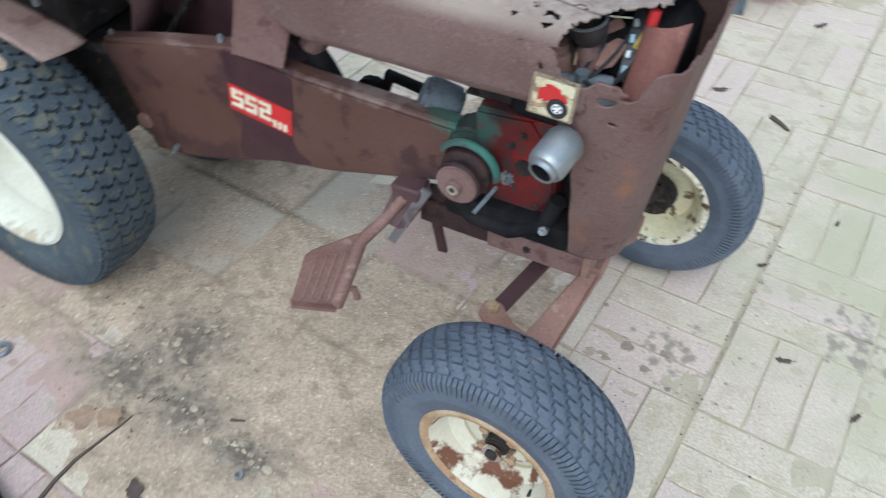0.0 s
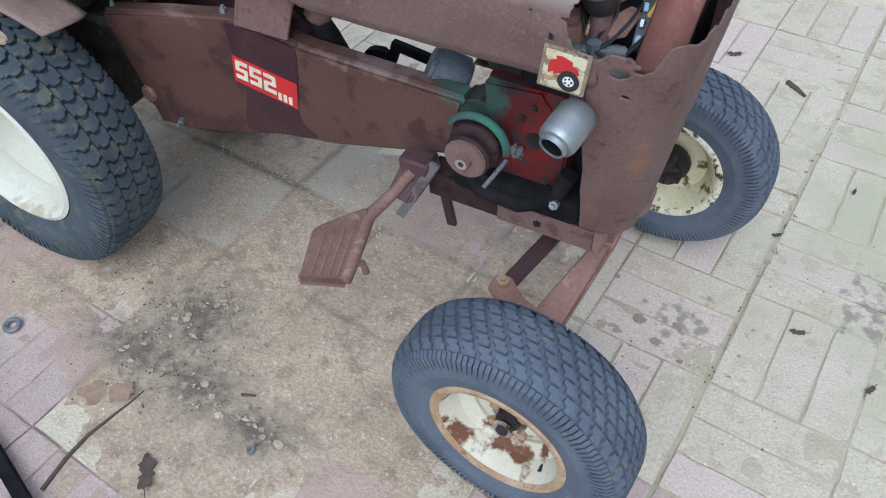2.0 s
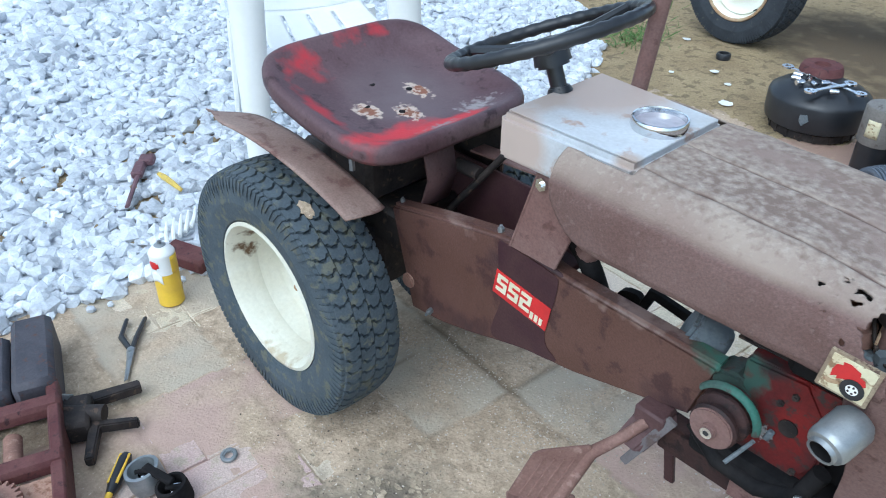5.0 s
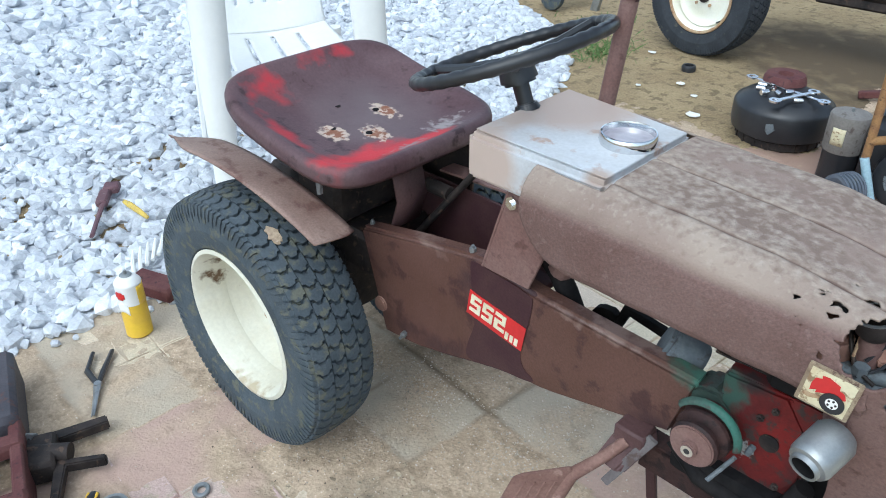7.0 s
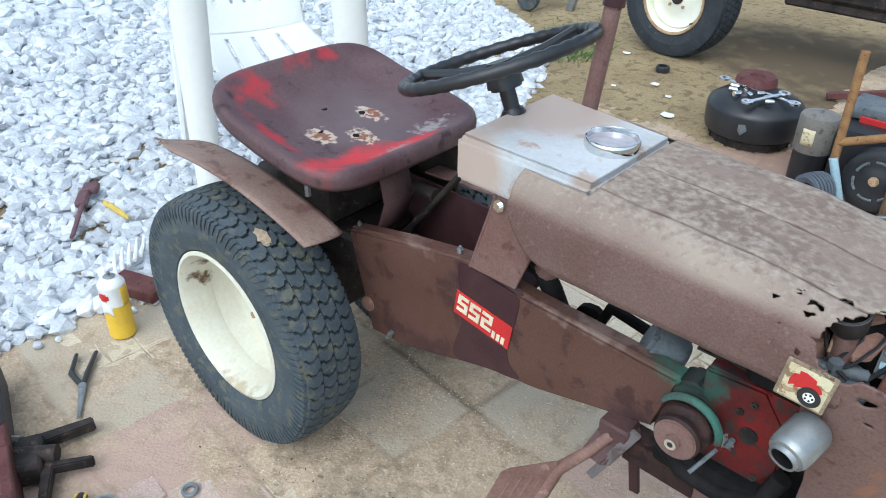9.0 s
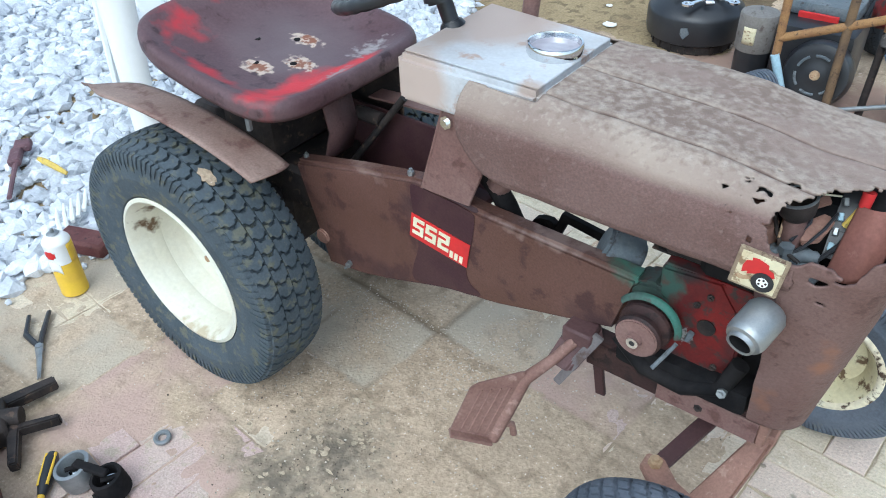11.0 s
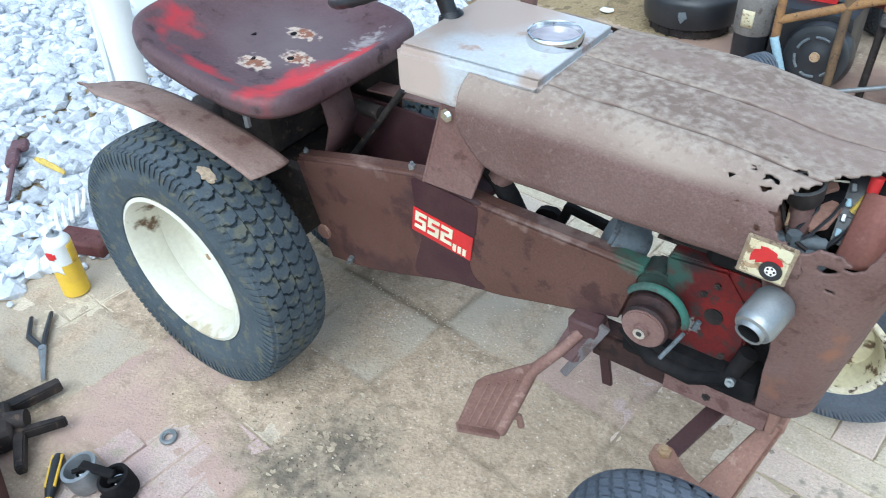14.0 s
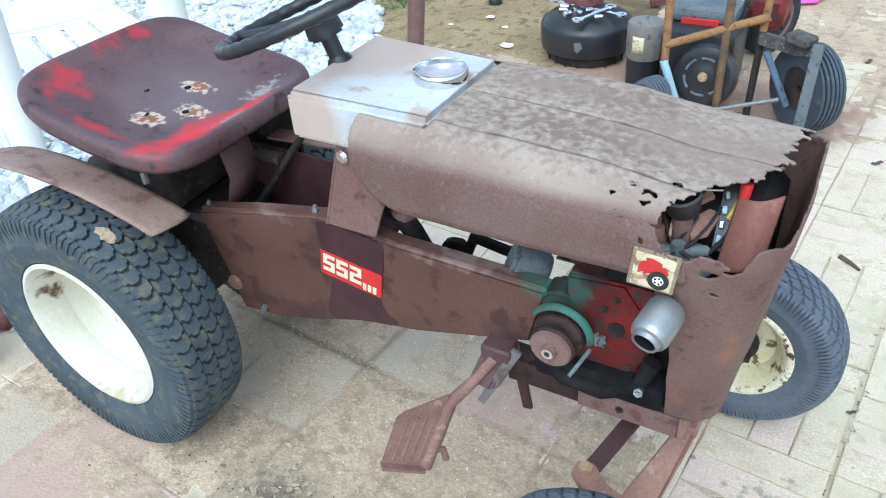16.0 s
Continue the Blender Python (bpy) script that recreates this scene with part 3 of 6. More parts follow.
def grit(rng):
    c = rng.integers(0, 7)
    cx, cy, sx, sy = ((0.20, .05, .10, .05), (0.50, .04, .07, .06), (0.05, -.15, .14, .10), (0.1, -.02, .2, .16), (0.47, .17, .12, .08), (0.45, -.3, .35, .25), (1.35, .1, .3, .5))[c]
    x, y = rng.normal(cx, sx), rng.normal(cy, sy)
    return x, y, 0.002 + 0.0085 * smooth_step(.25, 1.1, buried(x, y)) - .004, True


grit_ob = stones("grit", 3000, grit, 0.0021, 11, "small pale stone chips strewn over the pavers")
grit_ob.data.materials[0] = material("tan_grit", (0.55, 0.49, 0.41), (0.38, 0.32, 0.25), scale=10, fine=90, rough=0.95, by_island=0.5)
DARK_GRIT = material("dark_crumbs", (0.07, 0.055, 0.045), (0.12, 0.09, 0.07), scale=10, fine=90, rough=0.95, by_island=0.3)


def crumbs(rng):
    c = rng.integers(0, 4)
    cx, cy, sx, sy = ((0.40, -.38, .09, .08), (0.34, -.30, .13, .1), (1.2, .1, .12, .12), (1.30, .5, .010, .5))[c]
    x, y = rng.normal(cx, sx), rng.normal(cy, sy)
    x += (y - .3) * .09 if c == 3 else 0
    return x, y, 0.002 + 0.0085 * smooth_step(.25, 1.1, buried(x, y)) - .004, True


ob = stones("dirt_crumbs", 420, crumbs, 0.0017, 13, "dark soil crumbs and scraps on the sand")
ob.data.materials[0] = DARK_GRIT


# ---- the garden tractor ----
tractor = thing("garden_tractor", (0, 0, 0), "rusty brown vintage garden tractor with a torn hood and cream wheels", "garden tractor")


def crown(v, R, half, drop, power):
    """The tread's radius at v across the tyre: a rounded crown that falls off to the shoulders."""
    return R - drop * min(1.15, abs(v) / half) ** power


def tyre_carcass(bm, m, R, width, rim, drop, power):
    w = width / 2
    sh = crown(w * .97, R, w, drop, power)
    side = [(rim - .012, .55), (rim + .004, .80), (rim + (sh - rim) * .10, .90), (rim + (sh - rim) * .28, .965), (rim + (sh - rim) * .45, .998), (rim + (sh - rim) * .49, 1.012),
            (rim + (sh - rim) * .54, 1.012), (rim + (sh - rim) * .58, 1.0), (rim + (sh - rim) * .80, .995)]
    tread = [(crown(w * k / 6 * .97, R, w, drop, power), k / 6 * .97) for k in range(6, -7, -1)]
    prof = [(r, -w * v) for r, v in side] + [(r, -w * v) for r, v in tread] + [(r, w * v) for r, v in side[::-1]]
    lathe(bm, prof, m, seg=96)


def lug(bm, m, th, v0, path, thick, depth, top_at, R, flare=.0015):
    """One tread block along a bent path of (across, along) in metres, with sloping flanks."""
    rows = []
    for i, (dv, u) in enumerate(path):
        end = .0007 if i in (0, len(path) - 1) else 0
        row = []
        for du, up in ((-thick / 2 - flare, 0), (-thick / 2 + .0008, 1), (thick / 2 - .0008, 1), (thick / 2 + flare, 0)):
            v = v0 + dv - (math.copysign(end, dv) if up else 0)
            r = top_at(v) - (0 if up else depth)
            a = th + (u + du) / R
            row.append(bm.verts.new(m @ Vector((r * math.cos(a), r * math.sin(a), v))))
        rows.append(row)
    for A, C in zip(rows, rows[1:]):
        for k in range(3):
            bm.faces.new((A[k], A[k + 1], C[k + 1], C[k]))
    bm.faces.new(rows[0])
    bm.faces.new(rows[-1][::-1])


def rib(bm, m, th, R, half, side, length, wide, lean, top_at):
    """A shoulder tooth that runs from the tread down the sidewall and thins out."""
    pts = [(top_at(half * .84) + .001, half * .84, .0030, 1.0), (top_at(half * .94), half * .94, .0034, 1.0), (R - length * .45, half * 1.0, .0022, .75), (R - length, half * 1.0, .0004, .3)]
    rows = []
    for i, (r, v, h, k) in enumerate(pts):
        row = []
        for s in (-1, 1):
            a = th + (s * wide * k / 2 + lean * i / 3) / R
            for up in (0, 1):
                rr, vv = r + up * (h if i < 2 else 0), v + up * (h * (0.35 if i == 0 else 1))
                row.append(bm.verts.new(m @ Vector((rr * math.cos(a), rr * math.sin(a), side * vv))))
        rows.append(row)
    for A, C in zip(rows, rows[1:]):
        for i, j in ((0, 1), (1, 3), (3, 2)):
            bm.faces.new((A[i], A[j], C[j], C[i]))


def wheel(kind, parent, m, R, width, rim, paint, deep, tread, label, flange=None, rubber=None):
    """A wheel about local z, its outer face towards +z."""
    b = B()
    w = width / 2
    prof = [(rim + 0.004, w * 0.82), (rim + 0.006, w * 0.88), (rim - 0.002, w * 0.92), (rim - 0.009, w * 0.82), (rim - 0.016, w * 0.3), (rim - 0.024, deep + 0.02), (rim - 0.036, deep + 0.008),
            (rim * 0.66, deep + 0.002), (rim * 0.5, deep + 0.010), (rim * 0.36, deep + 0.018), (0.028, deep + 0.018), (0.028, deep + .006), (rim * 0.5, deep - 0.004), (rim - 0.034, deep - 0.002),
            (rim - 0.022, -w * 0.5), (rim - 0.012, -w * 0.8), (rim - 0.002, -w * 0.92), (rim + 0.006, -w * 0.88), (rim + 0.004, -w * 0.82), (rim - 0.018, -w * 0.35), (rim - 0.02, w * 0.25)]
    lathe(b, prof, m, seg=72)
    rimob = part(kind, b, paint, parent, label)
    for side in (1, -1) if flange else ():
        b = B()
        lathe(b, [(r, side * w * v) for r, v in ((rim + .0055, .84), (rim + .007, .9), (rim + .003, .945), (rim - .004, .93), (rim - .008, .86), (rim - .002, .9))], m, seg=72)
        part("rim_edge", b, flange, rimob, "rust-eaten rim edge")
    b = B()
    drop, power, deep_cut = tread["drop"], tread["power"], tread["depth"]
    tyre_carcass(b, m, R - deep_cut, width, rim, drop, power)
    part("tyre", b, rubber or RUBBER, rimob, "dusty grey-black rubber tyre", smooth=35)
    b = B()
    n = tread["n"]
    for c in range(tread["cols"]):
        v0 = (c - (tread["cols"] - 1) / 2) * tread["pitch"]
        flip = -1 if c % 2 and tread["mirror"] else 1
        path = [(x * tread["hw"], flip * y * tread["bow"]) for x, y in tread["path"]]
        for k in range(n):
            lug(b, m, 2 * math.pi * (k + tread["step"] * (c % 2)) / n, v0, path, tread["thick"], deep_cut + .003, lambda v: crown(v, R, w, drop, power), R, tread["flare"])
    sh = crown(w * .97, R - deep_cut, w, drop, power)
    for side in (-1, 1):
        for k in range(tread["ribs"]):
            rib(b, m, 2 * math.pi * k / tread["ribs"], sh, w, side, tread["rib_len"] * (1 if k % 2 else .72), tread["rib_w"], tread["lean"], lambda v: crown(v, R - deep_cut, w, drop, power))
    part("tread", b, rubber or RUBBER, rimob, "worn rubber tread blocks and shoulder ribs", smooth=35, kind="stuff")
    b = B()
    a = Vector((rim * .62, -rim * .62, deep + .01))
    rod(b, m @ a, m @ (a + Vector((0, 0, .03))), .004, seg=8)
    part("valve_stem", b, PLASTIC_BLACK, rimob)
    return rimob


def hub(m, parent, deep, r=.03):
    b = B()
    rod(b, m @ Vector((0, 0, deep - .02)), m @ Vector((0, 0, deep + .03)), r, seg=20, bevel=.003)
    rod(b, m @ Vector((0, 0, deep + .03)), m @ Vector((0, 0, deep + .045)), r * .5, seg=16)
    part("hub", b, GREASE, parent)
    for k in range(4):
        b = B()
        a = math.pi / 4 + k * math.pi / 2
        q = Vector((r * 1.75 * math.cos(a), r * 1.75 * math.sin(a), deep + .012))
        rod(b, m @ q, m @ (q + Vector((0, 0, .014))), .008, seg=6)
        part("lug_bolt", b, RUST_LINE, parent)


UP = Matrix.Rotation(radians(90), 4, "X")        # local z to -y
DOWN = Matrix.Rotation(radians(-90), 4, "X")
WAVE = ((-1, .5), (-.68, .5), (-.36, -.5), (.30, -.5), (.62, .5), (1, .5))
ZED = ((-1, -.5), (-.2, -.42), (.2, .42), (1, .5))
REAR_TREAD = dict(depth=.0085, drop=.0105, power=3.0, n=58, mirror=False, step=.5, cols=4, pitch=.0320, hw=.0157, path=WAVE, bow=.0072, thick=.0240, flare=.0006, ribs=116, rib_len=.032, rib_w=.0095, lean=.008)
FRONT_TREAD = dict(depth=.0050, drop=.024, power=4.0, n=46, mirror=False, step=.5, cols=6, pitch=.0170, hw=.0073, path=ZED, bow=-.0075, thick=.0182, flare=.0004, ribs=126, rib_len=.016, rib_w=.0058, lean=.002)
M_RR = Matrix.Translation((-0.006, -0.224, 0.276)) @ UP
M_RL = Matrix.Translation((-0.006, 0.224, 0.276)) @ DOWN
M_FR = Matrix.Translation((1.0325, -0.2995, 0.188)) @ Matrix.Rotation(radians(-4), 4, "Z") @ UP
M_FL = Matrix.Translation((1.072, 0.346, 0.187)) @ Matrix.Rotation(radians(-3.3), 4, "Z") @ DOWN
for M in (M_RR, M_RL):
    w_ = wheel("rear_wheel", tractor, M, 0.276, 0.142, 0.160, REAR_CREAM, -0.064, REAR_TREAD, "cream painted deep-dish wheel")
    hub(M, w_, -0.064, .045)
for M in (M_FR, M_FL):
    w_ = wheel("front_wheel", tractor, M, M.translation.z, 0.118 if M is M_FR else 0.108, 0.102, RUSTY_WHITE if M is M_FR else RIM_YELLOW, -0.008, FRONT_TREAD, "cream painted wheel flaking with brown rust", RUST_LINE if M is M_FR else CHIPPED, FRONT_RUBBER)
    hub(M, w_, -0.008, .018)
    b = B()
    lathe(b, [(.008, .028), (.015, .028), (.015, .034), (.008, .034)], M, seg=24)
    part("hub_cap", b, CHROME, w_, "bright steel ring on the hub")

bm = B()
for z0, z1, r_ in ((-.045, -.005, .024), (-.052, -.040, .034), (-.030, -.012, .040)):
    rod(bm, M_FL @ Vector((0, 0, z0)), M_FL @ Vector((0, 0, z1)), r_, seg=18, bevel=.003)
for k in range(4):
    rod(bm, M_FL @ Vector((.03 * math.cos(k * 1.57 + .4), .03 * math.sin(k * 1.57 + .4), -.055)), M_FL @ Vector((.03 * math.cos(k * 1.57 + .4), .03 * math.sin(k * 1.57 + .4), -.02)), .006, seg=6)
part("inner_hub", bm, GREASE, tractor, "greasy dark inner wheel hub")

# dried mud on the near tyre
bm = B()
rng = random.Random(9)
pts = []
for k in range(18):
    t = 2 * math.pi * k / 18
    a = radians(64) + .030 * rng.uniform(.5, 1.1) * math.cos(t) / .29
    pts.append((-.006 + .2752 * math.cos(a), -.248 + .015 * rng.uniform(.5, 1.1) * math.sin(t), .276 + .2752 * math.sin(a)))
slab(bm, pts, (.0008, 0, .0018))
part("mud_patch", bm, SAND, tractor, "dried tan mud stuck to the tyre")

# belt guard with its decal
bm = B()
GUARD = [(.152, .488), (.30, .522), (.43, .547), (.465, .552), (.575, .537), (.85, .53), (.822, .42), (.60, .358), (.525, .348), (.489, .338), (.373, .300), (.293, .278), (.21, .268)]
slab(bm, [(x, -.084, z) for x, z in GUARD], (0, .038, 0), bevel=.008, seg=3)
guard = part("belt_guard", bm, GUARD_PAINT, tractor, "rusty brown painted steel belt guard")
bm = B()
slab(bm, rounded([(.435, -.0852, .538), (.445, -.0852, .543), (.565, -.0852, .533), (.568, -.0852, .52), (.562, -.0852, .47), (.548, -.0852, .43), (.552, -.0852, .385), (.582, -.0852, .372), (.574, -.0852, .362), (.51, -.0852, .352), (.455, -.0852, .334), (.428, -.0852, .335), (.434, -.0852, .37), (.452, -.0852, .42), (.44, -.0852, .49)]), (0, .002, 0))
part("repaint_patch", bm, DARK_PAINT, guard, "darker maroon repainted band")
bm = B()
box(bm, (.513, -.0524, .538), (.115, .058, .012), rot=(0, 8, 0), bevel=.005)
part("repaint_top", bm, DARK_PAINT, guard)
DX = Vector((.989, 0, -.145)).normalized()
DZ = Vector((.145, 0, .989)).normalized()
DO = Vector((.4385, -.0868, .484))      # decal's upper corner


def on_decal(u, v, d=0.0):
    return DO + DX * u - DZ * v + Vector((0, -d, 0))


def decal_box(b, u0, v0, u1, v1, d, t=.0012):
    slab(b, [on_decal(u0, v0, d), on_decal(u1, v0, d), on_decal(u1, v1, d), on_decal(u0, v1, d)], (0, t, 0))


bm = B()
decal_box(bm, 0, 0, .122, .050, 0)
decal = part("decal", bm, DECAL_RED, guard, "red model number decal reading 552")
DIGIT = {"5": ((0, 0, 1, .2), (0, 0, .32, .56), (0, .4, 1, .58), (.68, .4, 1, 1), (0, .8, 1, 1)),
         "2": ((0, 0, 1, .2), (.68, 0, 1, .56), (0, .4, 1, .58), (0, .4, .32, 1), (0, .8, 1, 1))}
for i, ch in enumerate("552"):
    bm = B()
    for k, (a, b0, c, d0) in enumerate(DIGIT[ch]):
        decal_box(bm, .006 + i * .027 + a * .023, .005 + b0 * .034, .006 + i * .027 + c * .023, .005 + d0 * .034, .0012 + k * .0001)
    part("digit", bm, CREAM, decal)
for i in range(3):
    bm = B()
    decal_box(bm, .086 + i * .010, .032, .0925 + i * .010, .046, .0012)
    part("bar", bm, CREAM, decal)


def bolt(parent, p, d, r=.006, h=.006, mat=STEEL):
    b = B()
    p, d = Vector(p), Vector(d).normalized()
    rod(b, p - d * .002, p + d * h, r, seg=6)
    rod(b, p + d * h, p + d * h * 1.8, r * .5, seg=8)
    return part("bolt", b, mat, parent)


bolt(guard, (.271, -.084, .298), (.3, -1, .1), .006, .012)
bolt(guard, (.428, -.070, .548), (0, 0, 1), .006, .006)
bolt(guard, (.17, -.066, .493), (0, 0, 1), .005, .005)
bm = B()
rod(bm, (.205, -.09, .335), (.205, -.07, .335), .016, seg=20, bevel=.003)
part("pivot_boss", bm, PRIMER, guard)

# frame: two channels and a front plate
for y in (-.075, .075):
    bm = B()
    s = 1 if y < 0 else -1
    x0_, l_ = (.915, .27) if y < 0 else (.60, .90)
    box(bm, (x0_, y, .349), (l_, .008, .048), bevel=.002)
    box(bm, (x0_, y + s * .018, .372), (l_, .034, .006), bevel=.002)
    box(bm, (x0_, y + s * .018, .327), (l_, .034, .006), bevel=.002)
    part("frame_rail", bm, FRAME_RUST if y < 0 else GREASE, tractor, "dark rusty steel frame channel")
bm = B()
box(bm, (.975, -.0815, .346), (.15, .004, .040), bevel=.001)
part("rail_end", bm, RUST_PAINT, tractor)
bm = B()
box(bm, (1.056, 0, .350), (.014, .165, .052), bevel=.003)
part("front_plate", bm, PRIMER, tractor, "rust orange front frame plate")
bm = B()
box(bm, (.98, 0, .384), (.17, .15, .018), bevel=.004)
part("engine_bed", bm, PRIMER, tractor)
bolt(tractor, (.965, -.079, .345), (0, -1, 0), .007, .005, GREASE)

# front axle and steering
bm = B()
slab(bm, [(1.072, -.03, .305), (1.045, -.03, .305), (.985, -.165, .215), (.985, -.235, .205), (1.040, -.235, .205), (1.04, -.165, .215)], (0, 0, -.022), bevel=.004)
slab(bm, [(1.072, .03, .305), (1.045, .03, .305), (1.03, .165, .215), (1.03, .235, .205), (1.075, .235, .205), (1.08, .165, .215)], (0, 0, -.022), bevel=.004)
box(bm, (1.058, 0, .297), (.03, .08, .02))
part("front_axle", bm, PRIMER, tractor, "bent rust orange front axle")
for y in (-1, 1):
    bm = B()
    rod(bm, (1.015 + .02 * (y > 0), y * .18, .165), (1.012 + .02 * (y > 0), y * .18, .245), .012, seg=14)
    rod(bm, (1.012 + .02 * (y > 0), y * .18, .240), (1.012 + .02 * (y > 0), y * .18, .252), .017, seg=14, bevel=.002)
    rod(bm, (1.025, y * .18, .2), (1.03 + .03 * (y > 0), y * (.29 + .03 * (y > 0)), .19), .012, seg=14)
    part("spindle", bm, PRIMER, tractor)
bm = B()
slab(bm, [(1.03, -.155, .236), (1.02, -.205, .236), (.945, -.170, .244), (.918, -.148, .246), (.918, -.120, .246), (.942, -.114, .246), (.975, -.142, .244)], (0, 0, -.009), bevel=.002)
arm = part("steering_arm", bm, PRIMER, tractor, "rust orange forged steering arm")
bolt(arm, (.936, -.133, .246), (0, 0, 1), .011, .008, RUST_LINE)
bm = B()
slab(bm, [(.922, -.140, .237), (.950, -.135, .237), (.990, -.02, .275), (.962, -.02, .275)], (0, 0, -.008), bevel=.001)
slab(bm, [(.962, -.02, .275), (.990, -.02, .275), (1.01, .12, .25), (.98, .12, .25)], (0, 0, -.008), bevel=.001)
part("drag_link", bm, DARK_PAINT, tractor, "flat dark steel drag link")

# engine
bm = B()
box(bm, (.935, 0, .490), (.125, .15, .165), bevel=.012, seg=2)
slab(bm, [(.872, -.078, .565), (.955, -.078, .572), (.995, -.078, .52), (.995, -.078, .45), (.965, -.078, .405), (.90, -.078, .398), (.878, -.078, .44)], (0, .02, 0), bevel=.004)
engine = part("engine_block", bm, RED, tractor, "chipped red cast engine block")
for x, z in ((.945, .545), (.93, .525), (.985, .50), (.905, .41), (.97, .43)):
    bolt(engine, (x, -.078, z), (0, -1, 0), .005, .004, GREASE)
bm = B()
rod(bm, (.948, -.076, .492), (.948, -.080, .492), .013, seg=20)
part("oil_plug", bm, GREASE, engine)
bm = B()
box(bm, (.930, -.084, .470), (.009, .010, .018), bevel=.002, rot=(0, 15, 0))
part("throttle_link", bm, BLUE_GREY, engine)
bm = B()
slab(bm, [(.832, -.082, .515), (.846, -.082, .528), (.872, -.082, .532), (.896, -.082, .515), (.912, -.082, .47), (.900, -.082, .425), (.87, -.082, .41), (.838, -.082, .42)], (0, .05, 0), bevel=.006)
part("bearing_plate", bm, DULL_GREEN, engine, "old green painted bearing plate")
bm = B()
box(bm, (.93, .02, .60), (.15, .14, .07), bevel=.015, seg=2)
box(bm, (.9, -.03, .585), (.07, .06, .03), bevel=.006)
part("cylinder_head", bm, GREASE, engine, "oily dark finned cylinder head")
for k in range(6):
    bm = B()
    box(bm, (.93, .02, .572 + k * .012), (.165, .155, .003), bevel=0)
    part("cooling_fin", bm, GREASE, engine)
bm = B()
lathe(bm, [(.0, 0), (.032, 0), (.036, .004), (.036, .010), (.028, .014), (.028, .020), (.040, .026), (.041, .031), (.030, .038), (.030, .044), (.042, .050), (.043, .056), (.02, .06), (0, .06)],
      Matrix.Translation((.876, -.140, .481)) @ DOWN @ Matrix.Scale(.93, 4), seg=40, closed=False)
pulley = part("pulley", bm, FRAME_RUST, tractor, "rusty triple groove engine pulley")
bm = B()
rod(bm, (.876, -.1435, .481), (.876, -.138, .481), .0305, seg=40, bevel=.002)
rod(bm, (.876, -.152, .481), (.876, -.140, .481), .011, seg=16, bevel=.002)
part("pulley_face", bm, RUST_PAINT, pulley, "rust brown pulley face")
bm = B()
rod(bm, (.876, -.1535, .481), (.876, -.1515, .481), .004, seg=10)
part("crank_end", bm, PLASTIC_BLACK, pulley)
bm = B()
lathe(bm, [(.0042, 0), (.0085, 0), (.0085, .0016), (.0042, .0016)], Matrix.Translation((.876, -.1522, .481)) @ UP, seg=24)
part("shaft_ring", bm, CHROME, pulley, "bright worn shaft end")
bm = B()
arc = [Vector((.876 + .046 * math.cos(radians(a)), -.108, .483 + .046 * math.sin(radians(a)))) for a in range(150, -15, -12)]
tube(bm, arc, .0026, seg=8, flat=2.2)
part("belt_keeper", bm, GREEN, tractor, "green bent steel belt keeper")
bm = B()
rod(bm, (.922, -.108, .470), (.908, -.150, .450), .0032, seg=8)
part("keeper_rod", bm, BLUE_GREY, tractor)
MU = Matrix.Translation((1.018, -.203, .603)) @ frame_of((0, 0, 0), (.20, .92, .30)) @ Matrix.Scale(.83, 4)
bm = B()
lathe(bm, [(.0165, .05), (.0165, -.004), (.0195, -.005), (.0205, .002), (.0258, .004), (.0285, .010), (.029, .014), (.0292, .036), (.029, .058), (.024, .067), (0, .067)], MU, seg=40, closed=False)
muffler = part("muffler", bm, STEEL, tractor, "silver steel canister muffler")
bm = B()
lathe(bm, [(.0163, -.003), (.0158, .03), (0, .03), (0, .034), (.0164, .034), (.0164, -.002)], MU, seg=32, closed=False)
part("muffler_bore", bm, BLACK, muffler)
bm = B()
rod(bm, MU @ Vector((0, 0, .06)), (1.0, -.06, .59), .014)
part("exhaust_stub", bm, RUST_PAINT, tractor)
bm = B()
rod(bm, (.765, -.035, .53), (.815, -.015, .505), .034, seg=24, bevel=.006)
part("starter_housing", bm, BLUE_GREY, tractor, "blue grey metal housing")
bm = B()
box(bm, (.93, -.055, .398), (.20, .085, .045), bevel=.014, seg=2)
tube(bm, [(.83, -.085, .42), (.88, -.098, .392), (.94, -.098, .388), (.99, -.09, .41), (1.005, -.085, .46)], .013, seg=10)
part("sump", bm, BLACK, tractor)
bolt(tractor, (.995, -.102, .415), (0, -1, .4), .007, .008, STEEL)

# black hose and rods seen under the hood
bm = B()
tube(bm, [(.525, -.03, .60), (.548, -.03, .575), (.572, -.03, .555), (.592, -.03, .528), (.608, -.03, .500), (.632, -.03, .480), (.67, -.02, .465)], .017, seg=14)
part("hose", bm, BLACK, tractor, "thick black rubber hose")
bm = B()
slab(bm, [(.649, .05, .488), (.728, .05, .477), (.728, .05, .460), (.711, .05, .463), (.660, .05, .471), (.640, .05, .420), (.626, .05, .418)], (0, .012, 0), bevel=.001)
part("linkage_plate", bm, BLACK, tractor)
bm = B()
slab(bm, rounded([(.588, .05, .440), (.600, .05, .462), (.638, .05, .466), (.634, .05, .440), (.616, .05, .424)], 1), (0, .014, 0))
rod(bm, (.56, .05, .435), (.74, .05, .420), .010, seg=10)
part("linkage_arm", bm, BLACK, tractor)
bm = B()
rod(bm, (.57, -.03, .555), (.60, -.02, .60), .022, seg=16, bevel=.004)
part("clamp", bm, RUST_PAINT, tractor)
bm = B()
box(bm, (.48, 0, .40), (.20, .12, .06), bevel=.01)
